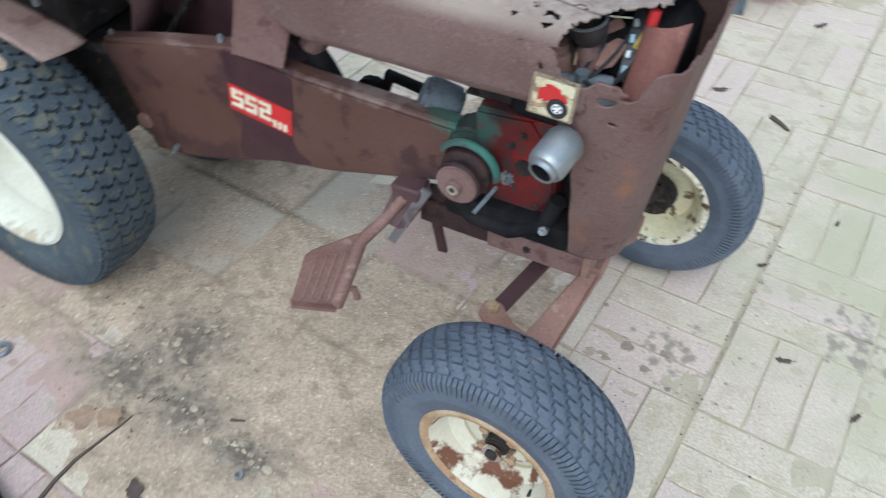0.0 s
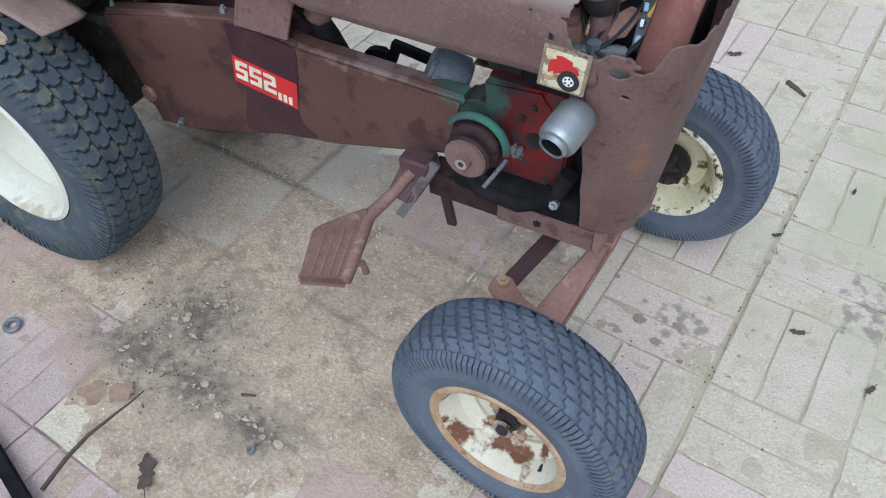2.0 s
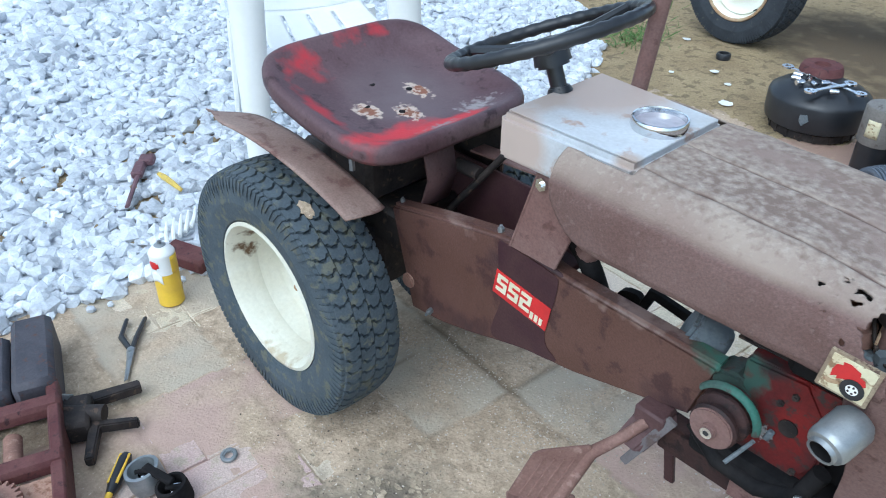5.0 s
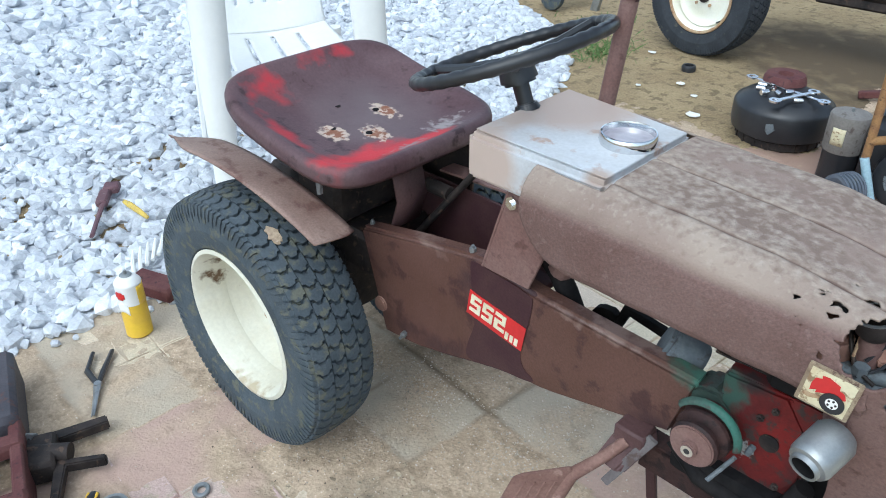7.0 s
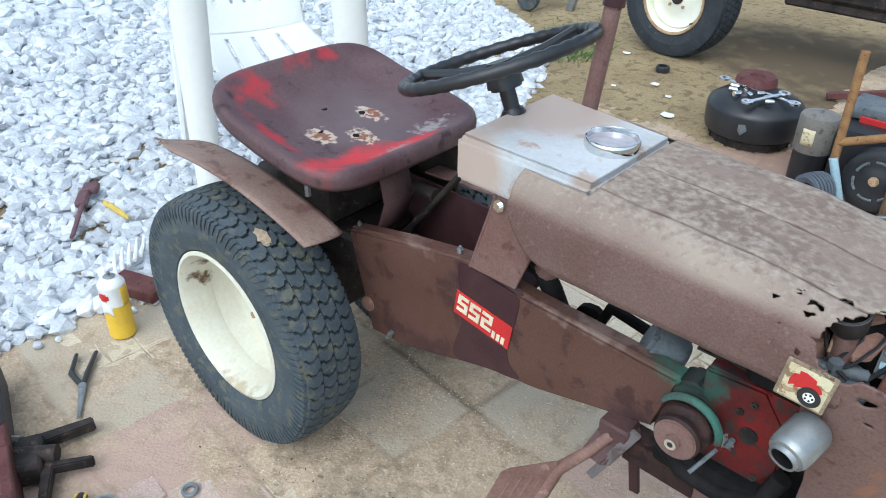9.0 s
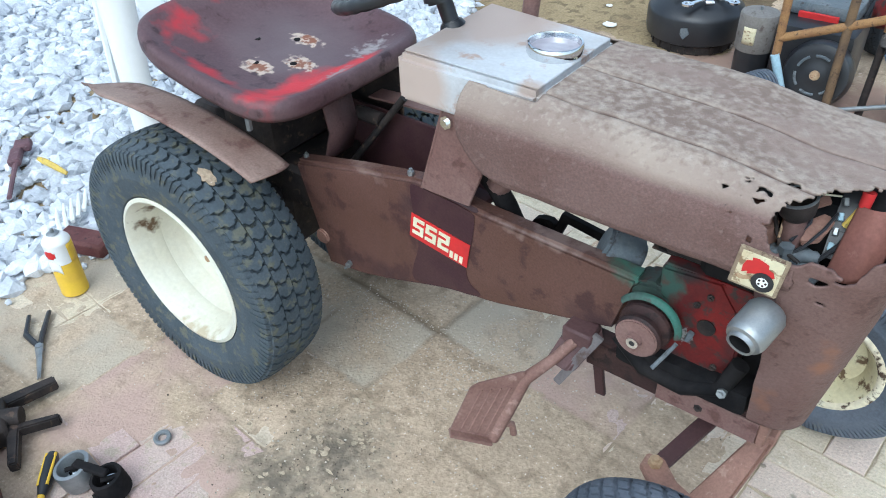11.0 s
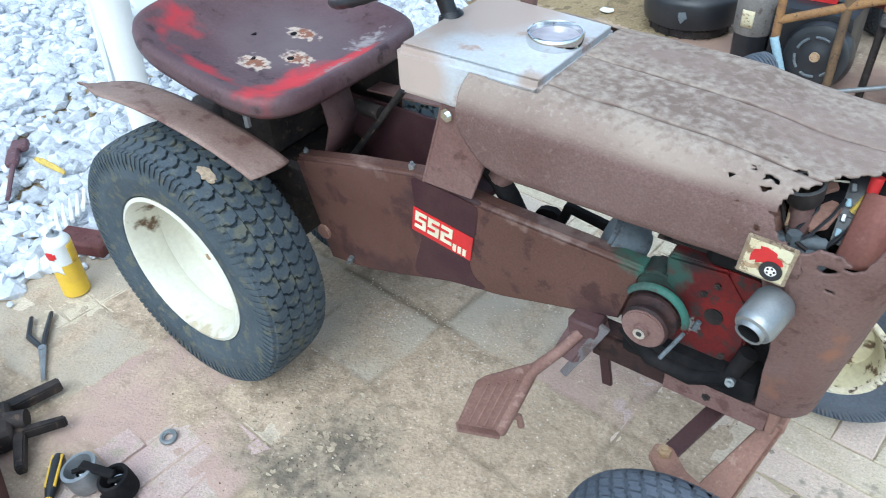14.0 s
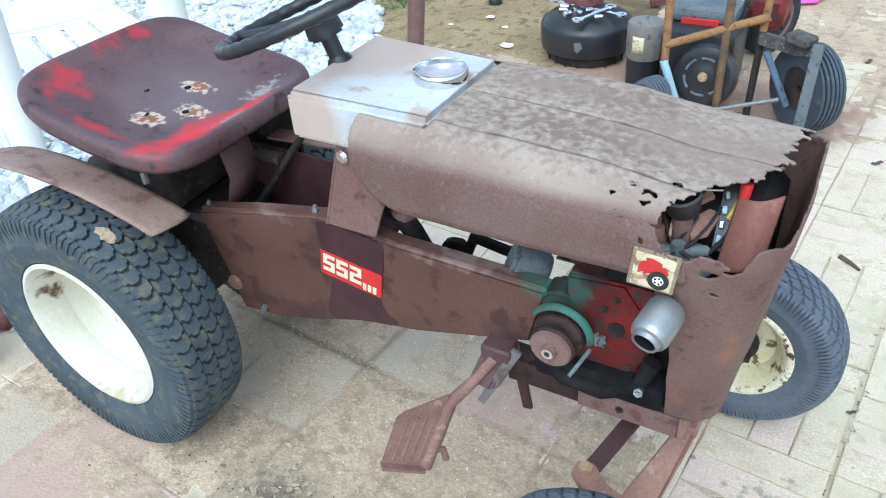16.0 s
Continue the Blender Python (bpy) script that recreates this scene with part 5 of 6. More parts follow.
slab(bm, [(.735, -.135, .352), (.775, -.14, .352), (.800, -.10, .402), (.785, -.085, .418), (.75, -.10, .405)], (.012, .012, -.004), bevel=.003)
box(bm, (.775, -.095, .40), (.05, .04, .03), bevel=.004)
part("pedal_bracket", bm, MAROON_STRAP, tractor, "dark maroon pedal bracket")
bm = B()
slab(bm, [(.80, -.105, .418), (.815, -.105, .412), (.770, -.145, .322), (.758, -.145, .328)], (0, .006, 0), bevel=.001)
part("guide_strap", bm, STRAP_GREY, tractor, "flat grey steel strap")
bm = B()
slab(bm, [(.765, -.03, .31), (.783, -.03, .31), (.800, -.03, .212), (.783, -.03, .210)], (0, .008, 0), bevel=.001)
part("brake_strap", bm, DARK_PAINT, tractor)


# ---- white plastic armchair on the gravel ----
CH = pose(-.925, .495, .02, 0, 0, -24.5)


def chair_pt(x, y, z):
    return CH @ Vector((x, y, z))


chair = thing("plastic_chair", CH.translation, "white moulded plastic garden armchair standing on gravel", "chair")
bm = B()
sheet(bm, lambda u, v: chair_pt(-.29 + .54 * u, (-.235 + .47 * v) * (.92 + .08 * u), .41 + .02 * u + .02 * (2 * v - 1) ** 2 - .015 * math.sin(u * math.pi)), 40, 40,
      lambda u, v: not (.10 < u < .80 and int(v * 20) % 4 == 2 and .12 < v < .9 and (v * 20) % 1 > .35))
part("seat", bm, WHITE_PLASTIC, chair, solid=.006)
bm = B()
sheet(bm, lambda u, v: chair_pt(-.29 - .16 * u - .02 * (2 * v - 1) ** 2, (-.235 + .47 * v) * (.95 - .08 * u), .41 + .42 * u - .04 * u * (2 * v - 1) ** 2), 40, 40,
      lambda u, v: not (.22 < u < .82 and .15 < v < .85 and (v * 9) % 1 > .72))
part("backrest", bm, WHITE_PLASTIC, chair, solid=.006)
for sx, sy in ((.25, -.222), (.25, .222), (-.24, -.23), (-.24, .23)):
    bm = B()
    fx, fy = sx * 1.12, sy * 1.12
    a, c = chair_pt(sx, sy, .71 if sx > 0 else .42), chair_pt(fx, fy, 0)
    tube(bm, [a, a.lerp(c, .4), c], [.054, .047, .034] if sx > 0 else [.030, .026, .020], seg=12, flat=.75)
    tube(bm, [a + Vector((.012, -.02, -.01)), c + Vector((.008, -.014, 0))], [.012, .01], seg=6)
    part("leg", bm, WHITE_PLASTIC, chair)
for sy in (-1, 1):
    bm = B()
    sheet(bm, lambda u, v: chair_pt(-.34 + .61 * u, sy * (.20 + .11 * v - .01 * u), .715 + .02 * math.sin(u * 3) - .03 * (2 * v - 1) ** 2), 20, 8)
    part("armrest", bm, WHITE_PLASTIC, chair, solid=.007)

# ---- tools and scraps on the ground ----
can = thing("spray_can", (-.497, -.302, 0), "yellow and white aerosol spray can standing on the pavers", "spray can")
MC = Matrix.Translation((-.497, -.302, .002))
bm = B()
lathe(bm, [(0, .004), (.028, 0), (.0325, .002), (.0328, .006), (.0322, .008), (.0322, .098), (0, .098)], MC, seg=36, closed=False)
part("can_body", bm, YELLOW, can, "yellow printed steel can")
bm = B()
lathe(bm, [(0, .0985), (.0323, .0985), (.0323, .150), (.0328, .153), (.031, .157), (.022, .168), (.014, .172), (.0, .172)], MC, seg=36, closed=False)
part("can_shoulder", bm, WHITE_PLASTIC, can)
bm = B()
lathe(bm, [(.012, .1715), (.015, .1735), (.012, .176), (.005, .177), (.004, .186), (.0, .187)], MC, seg=20, closed=False)
part("valve", bm, STEEL, can)
bm = B()
sheet(bm, lambda u, v: MC @ Vector((.0332 * math.cos(radians(-95 + 50 * u)), .0332 * math.sin(radians(-95 + 50 * u)), .118 + .022 * v)), 10, 5,
      lambda u, v: (2 * u - 1) ** 2 + (2 * v - 1) ** 2 < 1.05)
part("label", bm, DECAL_RED, can, solid=.0006)

bm = B()
sheet(bm, lambda u, v: MC @ Vector((.0327 * math.cos(radians(8 + 75 * u)), .0327 * math.sin(radians(8 + 75 * u)), .098 + .052 * v)), 14, 4)
part("printed_band", bm, YELLOW, can, "yellow print up the side", solid=.0006)
bm = B()
sheet(bm, lambda u, v: MC @ Vector((.0327 * math.cos(radians(-100 + 60 * u)), .0327 * math.sin(radians(-100 + 60 * u)), .070 + .028 * v + .012 * math.sin(u * 3)), ), 14, 4)
part("printed_panel", bm, WHITE_PLASTIC, can, "pale printed panel", solid=.0006)

pliers = thing("pliers", (-.37, -.47, 0), "needle nose pliers with black grips lying open on the pavers", "pliers")
P0 = Vector((-.363, -.472, .012))
for e, mid, tip in (((-.484, -.430), (-.43, -.468), (-.277, -.5265)), ((-.461, -.392), (-.405, -.440), (-.277, -.5215))):
    bm = B()
    tube(bm, [P0 + Vector((0, 0, .001)), Vector((*mid, .012)), Vector((*e, .012))], [.007, .0085, .007], seg=8, flat=.7)
    part("handle", bm, PLASTIC_BLACK, pliers)
    bm = B()
    tube(bm, [P0 + (Vector((*mid, .012)) - P0) * .1, P0.lerp(Vector((*tip, .012)), .3), Vector((*tip, .011))], [.011, .0085, .0025], seg=8, flat=.6)
    part("jaw", bm, STEEL, pliers)
bm = B()
rod(bm, P0 - Vector((0, 0, .008)), P0 + Vector((0, 0, .009)), .008, seg=14)
part("pivot", bm, STEEL, pliers)

driver = thing("screwdriver", (0, -.68, 0), "screwdriver with a black and yellow handle lying on the pavers", "screwdriver")
S0, S1, S2 = Vector((-.060, -.617, .016)), Vector((.010, -.683, .015)), Vector((.064, -.748, .008))
bm = B()
tube(bm, [S0, S0.lerp(S1, .15), S0.lerp(S1, .75), S1], [.010, .0145, .013, .008], seg=10)
sh = part("handle", bm, PLASTIC_BLACK, driver)
side_ = (S1 - S0).cross(Vector((0, 0, 1))).normalized()
for s in (-1, 1):
    bm = B()
    o = side_ * (.0085 * s) + Vector((0, 0, .0085))
    tube(bm, [S0.lerp(S1, .05) + o, S0.lerp(S1, .8) + o], .0030, seg=8)
    part("yellow_strip", bm, YELLOW, sh)
bm = B()
tube(bm, [S1, S2], [.0035, .0035], seg=10)
part("shaft", bm, CHROME, driver)
bm = B()
rod(bm, S1 - (S1 - S0).normalized() * .004, S1 + (S2 - S1).normalized() * .012, .007, .006, seg=12)
part("collar", bm, YELLOW, driver)

bar = thing("cup_bar", (.12, -.62, 0), "black steel bar with two round cup ends lying on pavers", "tool")
bm = B()
slab(bm, [(.085, -.626, .012), (.108, -.606, .012), (.27, -.650, .012), (.50, -.728, .012), (.492, -.750, .012), (.26, -.672, .012)], (0, 0, .012), bevel=.003)
part("flat_bar", bm, BLACK, bar)
for x, y, r in ((.030, -.612, .034), (.104, -.588, .030)):
    bm = B()
    lathe(bm, [(r * .45, .004), (r, .004), (r * 1.04, .012), (r * 1.04, .042), (r, .050), (r * .8, .051), (r * .74, .044), (r * .70, .020), (r * .45, .018)], Matrix.Translation((x, y, 0)) @ pose(0, 0, 0, 8, -8, 0), seg=36)
    cup = part("cup", bm, BLACK if x > .05 else STEEL, bar)
    bm = B()
    rod(bm, (x, y, .012), (x, y, .040), r * .60, r * .5, seg=24, bevel=.004)
    part("cup_core", bm, CHROME, cup, "bright steel core")
    bm = B()
    box(bm, (x, y, .043), (r * 1.3, .009, .006), rot=(0, 0, 60), bevel=.001)
    part("cross_pin", bm, BLACK, cup)
bm = B()
box(bm, (.062, -.602, .052), (.075, .018, .010), rot=(0, 0, 17), bevel=.003)
part("yoke", bm, BLACK, bar)


def ring_scrap(name, x, y, r, h, label, mat, cat):
    b = B()
    lathe(b, [(r * .5, .001), (r, .001), (r, h * .8), (r * .92, h), (r * .7, h), (r * .62, h * .7), (r * .5, h * .7)], Matrix.Translation((x, y, .002)) @ pose(0, 0, 0, 4, 3, 0), seg=32)
    return tagged(part(name, b, mat), label, cat)


ring_scrap("bearing", .071, -.462, .0175, .008, "small grey steel bearing ring lying on the pavers", STEEL, "bearing")
ring_scrap("hex_nut", .638, -.461, .008, .007, "small steel nut lying on sandy pavers", STEEL, "nut")
ring_scrap("steel_ring", .40, 2.28, .035, .006, "bare steel ring lying on the dirt", STEEL, "ring")

# rusty gear frame at the yard's edge
gear_box = thing("gearbox", (-.15, -.78, 0), "old rusty gear housing frame with a toothed wheel on the pavers", "machine part")
FO, F1, F2 = Vector((-.475, -.590, 0)), Vector((.954, -.300, 0)), Vector((-.300, -.954, 0))
MF = Matrix(((F1.x, F2.x, 0, FO.x), (F1.y, F2.y, 0, FO.y), (0, 0, 1, 0), (0, 0, 0, 1)))


def fbox(name, l, w, z, sl, sw, sz, mat, parent=None, bevel=.004, rz=0, label=""):
    b = B()
    box(b, (l, w, z), (sl, sw, sz), rot=(0, 0, rz), bevel=bevel, m=MF)
    return part(name, b, mat, parent or gear_box, label)


MAROON = material("maroon_oxide_metal", (0.09, 0.03, 0.03), (0.13, 0.055, 0.05), (0.05, 0.025, 0.025), scale=14, fine=180, rough=0.65)
TANRUST = material("pale_rust_plate", (0.36, 0.2, 0.14), (0.42, 0.27, 0.2), (0.22, 0.11, 0.07), scale=10, fine=200, rough=0.85)
SLATE = material("dark_slate_metal", (0.05, 0.048, 0.058), (0.075, 0.07, 0.08), (0.09, 0.05, 0.045), scale=14, fine=180, rough=0.6, split3=0.62)
fbox("side_rail", .49, .014, .055, .58, .024, .09, MAROON, rz=0)
fbox("end_block", .10, .045, .060, .25, .085, .112, SLATE, bevel=.012)
fbox("end_block", .115, .135, .055, .21, .085, .10, SLATE, bevel=.012)
fbox("outer_rail", .36, .33, .05, .78, .03, .08, TANRUST)
for l in (.27, .43):
    fbox("cross_bar", l, .17, .085, .045, .34, .035, MAROON, bevel=.008, rz=0)
fbox("gear_plate", .56, .13, .075, .20, .24, .012, TANRUST)
fbox("front_plate", .74, .10, .05, .12, .14, .012, GREY_PAINT)
fbox("front_rail", .80, .05, .05, .20, .05, .06, TANRUST)
bm = B()
GC = MF @ Vector((.52, .13, .095))
teeth = 26
outl = []
for k in range(teeth * 4):
    a = 2 * math.pi * k / (teeth * 4)
    r = .060 if k % 4 in (0, 1) else .050
    outl.append(GC + Vector((r * math.cos(a), r * math.sin(a), 0)))
slab(bm, outl, (0, 0, .014))
gear = part("gear", bm, PRIMER, gear_box, "rusty toothed gear wheel")
bm = B()
rod(bm, GC + Vector((0, 0, .01)), GC + Vector((0, 0, .035)), .026, seg=6)
part("gear_hub", bm, TANRUST, gear)
bm = B()
rod(bm, GC + Vector((0, 0, .03)), GC + Vector((0, 0, .0355)), .012, seg=16)
part("gear_bore", bm, BLACK, gear)
for l, w in ((.35, .10), (.36, .16), (.355, .22)):
    bm = B()
    rod(bm, MF @ Vector((l - .05, w, .05)), MF @ Vector((l + .06, w, .05)), .018 + .006 * (w > .12), seg=16, bevel=.003)
    part("shaft", bm, (PRIMER if w < .12 else GREASE), gear_box)

puller = thing("gear_puller", (-.19, -.64, 0), "greasy black two-jaw puller lying on the pavers", "tool")
bm = B()
box(bm, (-.205, -.655, .035), (.10, .06, .055), rot=(0, 0, -25), bevel=.008)
rod(bm, (-.24, -.69, .045), (-.17, -.61, .045), .02, seg=14)
part("yoke", bm, GREASE, puller)
for a, c, w in (((-.245, -.628), (-.218, -.512), .016), ((-.165, -.645), (-.117, -.562), .010), ((-.17, -.63), (-.078, -.682), .012)):
    bm = B()
    a, c = Vector((*a, .02)), Vector((*c, .016))
    n_ = (c - a).cross(Vector((0, 0, 1))).normalized()
    slab(bm, [a - n_ * w, a + n_ * w, c + n_ * w * .8, c - n_ * w * .7], (0, 0, .024), bevel=.003)
    part("jaw", bm, GREASE, puller)
bm = B()
rod(bm, (-.272, -.665, .05), (-.245, -.648, .056), .012, seg=6)
part("nut", bm, STEEL, puller)

# on the gravel: pipe wrench, knife, brush
WRENCH_MAROON = material("faded_maroon_metal", (0.14, 0.075, 0.085), (0.11, 0.06, 0.07), (0.2, 0.15, 0.15), scale=20, fine=180, rough=0.6)
pw = thing("pipe_wrench", (-1.09, -.13, .03), "dark red pipe wrench lying on white gravel", "wrench")
bm = B()
tube(bm, [(-.966, -.205, .045), (-1.05, -.15, .045), (-1.13, -.095, .047)], [.010, .010, .012], seg=8, flat=.6)
part("handle", bm, WRENCH_MAROON, pw)
bm = B()
box(bm, (-1.160, -.078, .05), (.09, .036, .026), rot=(0, 0, -35), bevel=.006)
box(bm, (-1.20, -.03, .055), (.05, .05, .026), rot=(0, 0, -35), bevel=.006)
part("jaw", bm, WRENCH_MAROON, pw)
kn = thing("utility_knife", (-1.05, -.02, .03), "yellow utility knife lying on white gravel", "knife")
bm = B()
tube(bm, [(-1.09, -.045, .053), (-1.05, -.044, .055), (-.99, -.042, .054), (-.94, -.04, .05)], [.006, .010, .009, .006], seg=8, flat=.6)
part("handle", bm, DULL_YELLOW, kn)
bm = B()
slab(bm, [(-1.085, -.05, .056), (-1.12, -.055, .054), (-1.09, -.04, .056)], (0, 0, .0015))
part("blade", bm, STEEL, kn)
br = thing("scrub_brush", (-.63, -.18, 0), "maroon block brush with stiff white bristles by the gravel", "brush")
bm = B()
box(bm, (-.615, -.190, .03), (.15, .07, .045), rot=(0, 0, 20), bevel=.008)
part("block", bm, MAROON, br)
for k in range(5):
    bm = B()
    tube(bm, [(-.68 - .012 * k, -.215 + .024 * k, .045), (-.73 - .008 * k, -.195 + .026 * k, .05), (-.785 - .006 * k, -.165 + .026 * k, .055)], [.006, .006, .003], seg=6)
    part("bristle_tuft", bm, WHITE_PLASTIC, br)

# twigs, leaves, stains, scraps


def twig(pts, r, label):
    b = B()
    tube(b, pts, [r * (1 - .5 * i / (len(pts) - 1)) for i in range(len(pts))], seg=6)
    return tagged(part("twig", b, DARK_GRIT), label, "twig")


twig([(.379, -.672, .001), (.372, -.61, .002), (.373, -.565, .002), (.384, -.52, .002), (.394, -.481, .002), (.400, -.445, .002), (.408, -.409, .003)], .0042, "dark crooked twig lying along a paver joint")
twig([(1.213, .962, .004), (1.24, .940, .007), (1.263, .920, .005)], .007, "short brown stick lying on the pavers")
twig([(.56, -.385, .008), (.585, -.375, .009)], .003, "pale splinter lying on drifted sand")


def leaf(x, y, z, size, rz, label, mat=None):
    b = B()
    m = pose(x, y, z, 6, -5, rz)
    n = 40
    pts = []
    for k in range(n):
        a = 2 * math.pi * k / n
        r = size * (.42 + .58 * abs(math.cos(a))) * (1 - .42 * (0.5 + 0.5 * math.cos(7 * a)) * abs(math.sin(a)) ** .5)
        pts.append(m @ Vector((r * math.cos(a), r * .75 * math.sin(a), size * .10 * math.cos(2 * a))))
    slab(b, pts, (0, 0, .0008))
    tube(b, [m @ Vector((size * .9, 0, .001)), m @ Vector((size * 1.5, size * .1, .002))], .0008, seg=5)
    o = part("leaf", b, mat or LEAF)
    return tagged(o, label, "leaf")


TAN_LEAF = material("tan_leaf", (0.34, 0.24, 0.16), (0.27, 0.18, 0.12), scale=24, fine=140, rough=0.85)
leaf(.345, -.490, .008, .055, 24, "dry tan lobed leaf on the pavers", TAN_LEAF)
leaf(.512, -.572, .007, .035, -50, "curled dark grey leaf on drifted sand", DARK_GRIT)
for x, y, s, a in ((1.386, .19, .022, 10), (1.52, .12, .018, 60), (1.30, .42, .016, 30), (1.065, 1.03, .03, 15), (1.42, .62, .014, 80), (1.6, .35, .016, 0), (1.25, 1.5, .03, 40), (1.15, 2.3, .035, 70)):
    leaf(x, y, .004, s * .65, a, "dark scrap of leaf on the pavers", DARK_GRIT)
STAIN = material("oil_stain", (0.24, 0.19, 0.15), (0.33, 0.27, 0.21), scale=30, fine=200, rough=0.6)
rng = random.Random(12)
for x, y, s in ((1.12, .09, .015), (1.165, .055, .011), (1.185, .105, .009), (1.215, .03, .007), (1.05, .17, .006)):
    bm = B()
    pts = [(x + s * rng.uniform(.6, 1.2) * math.cos(a), y + s * rng.uniform(.5, 1.0) * math.sin(a), .0038) for a in (k * 2 * math.pi / 14 for k in range(14))]
    slab(bm, pts, (0, 0, .0005))
    tagged(part("oil_spot", bm, STAIN), "dark oil drip on the pavers", "stain")

LITTER = material("dry_leaf_litter", (0.46, 0.38, 0.27), (0.34, 0.27, 0.19), (0.20, 0.16, 0.115), scale=40, fine=200, rough=0.9, by_island=0.5, split3=0.58)
V, F = [], []
rng = np.random.default_rng(21)
for k in range(170):
    cx, cy, sx, sy = ((.38, -.29, .07, .08), (.30, -.40, .09, .03), (.48, -.40, .07, .04), (.62, -.43, .06, .025), (1.31, .45, .012, .4))[k % 5 if k % 3 else 0]
    x, y = rng.normal(cx, sx), rng.normal(cy, sy)
    z = -.001 + .0080 * smooth_step(.25, 1.1, buried(x, y)) if x < 1 else .001
    n = rng.integers(5, 8)
    size, turn = rng.uniform(.0025, .0075), rng.uniform(0, 6.28)
    tx, ty = rng.normal(0, .12), rng.normal(0, .12)
    o = len(V)
    for i in range(n):
        a = turn + 6.283 * i / n
        r = size * rng.uniform(.35, 1.15)
        dx, dy = r * math.cos(a) * 1.5, r * math.sin(a)
        V.append((x + dx, y + dy, z + .001 + dx * tx + dy * ty))
    F.append(tuple(range(o, o + n)))
me = bpy.data.meshes.new("leaf_litter")
me.from_pydata(V, [], F)
me.materials.append(LITTER)
ob = tagged(new("leaf_litter", me), "crumbled dry leaf bits on oily sand and in the paving seam", "leaf litter", kind="stuff")
ob.modifiers.new("thickness", "SOLIDIFY").thickness = .0006

# ---- farther off: engines, a cart and another tractor ----
eng = thing("spare_engine", (.135, 2.0, 0), "black engine shroud standing on the ground with wrenches laid on it", "engine")
ME_ = Matrix.Translation((.135, 2.0, 0))
bm = B()
lathe(bm, [(0, .04), (.155, .04), (.176, .050), (.181, .075), (.182, .138), (.176, .154), (.156, .166), (.150, .172), (.110, .184), (.095, .192), (0, .195)], ME_, seg=56, closed=False)
part("shroud", bm, PLASTIC_BLACK, eng, "scuffed glossy black shroud")
bm = B()
lathe(bm, [(0, 0), (.14, 0), (.152, .01), (.152, .036), (.146, .045), (0, .05)], ME_, seg=40, closed=False)
part("base", bm, GREASE, eng)
for k in range(18):
    bm = B()
    a = 2 * math.pi * k / 18
    box(bm, (.135 + .152 * math.cos(a), 2.0 + .152 * math.sin(a), .022), (.006, .012, .030), rot=(0, 0, math.degrees(a)), bevel=0)
    part("base_fin", bm, GREASE, eng)
bm = B()
lathe(bm, [(.020, .16), (.082, .16), (.078, .200), (.070, .214), (.030, .214), (.026, .200), (.020, .200)], Matrix.Translation((.085, 2.085, .010)), seg=40)
part("starter_cup", bm, MAROON, eng, "dull maroon starter cup")
bm = B()
slab(bm, [(.135 + .1825 * math.cos(a), 2.0 + .1825 * math.sin(a), z) for a, z in ((radians(-84), .118), (radians(-77), .122), (radians(-74), .100), (radians(-80), .078), (radians(-84), .095))], (-.001, -.003, 0))
part("scuff", bm, BLUE_GREY, eng, "grey scraped patch")


def open_wrench(a, c, w, z, label):
    t = thing("wrench", a + (z,), label, "wrench", group="wrenches on the engine")
    a, c = Vector((*a, z)), Vector((*c, z))
    d = (c - a).normalized()
    n_ = d.cross(Vector((0, 0, 1)))
    b = B()
    slab(b, [a + n_ * w * .4, a - n_ * w * .4, c - n_ * w * .4, c + n_ * w * .4], (0, 0, .005), bevel=.001)
    part("shank", b, CHROME, t)
    for p in (a, c):
        b = B()
        lathe(b, [(w * .55, 0), (w * 1.1, 0), (w * 1.1, .007), (w * .55, .007)], Matrix.Translation(p), seg=20)
        part("ring_end", b, CHROME, t)


open_wrench((-.02, 2.03), (.285, 1.955), .020, .196, "long chrome wrench lying on a black engine shroud")
open_wrench((.16, 1.83), (.225, 2.01), .020, .203, "chrome wrench lying across another wrench")
for x, y, k in ((.06, 1.93, 20), (.09, 1.90, 60), (.10, 1.95, 100), (.135, 1.92, 140), (.05, 1.97, 10), (.19, 1.94, 75), (.215, 1.90, 30), (.155, 1.96, 50), (.08, 1.99, 120)):
    bm = B()
    d_ = Vector((math.cos(radians(k)), math.sin(radians(k)), 0)) * .016
    c_ = Vector((x, y, .201))
    rod(bm, c_ - d_, c_ + d_, .011, .009, seg=12, bevel=.002)
    tagged(part("socket", bm, CHROME), "chrome socket lying on a black engine shroud", "socket", group="sockets on the engine")

eng2 = thing("boxed_engine", (.58, 1.85, 0), "black small engine with a grey canister and copper starter hub", "engine")
bm = B()
lathe(bm, [(0, .115), (.064, .115), (.066, .12), (.066, .235), (.062, .243), (.02, .250), (0, .250)], Matrix.Translation((.43, 1.80, 0)), seg=36, closed=False)
canister = part("canister", bm, GREASE, eng2, "grey metal canister")
canister.data.materials[0] = material("dull_grey_metal", (0.2, 0.185, 0.17), (0.16, 0.145, 0.13), (0.1, 0.08, 0.07), scale=10, fine=140, rough=0.6)
bm = B()
sheet(bm, lambda u, v: Vector((.43, 1.80, 0)) + Vector((.0668 * math.cos(radians(-115 + 38 * u)), .0668 * math.sin(radians(-115 + 38 * u)), .145 + .06 * v)), 8, 3)
part("label", bm, EMBLEM_CREAM, canister, "stained pale paper label", solid=.0006)
bm = B()
rod(bm, (.43, 1.80, .248), (.43, 1.80, .262), .005, seg=8)
part("wing_bolt", bm, STEEL, canister)
bm = B()
rod(bm, (.43, 1.80, 0), (.43, 1.80, .116), .060, seg=28)
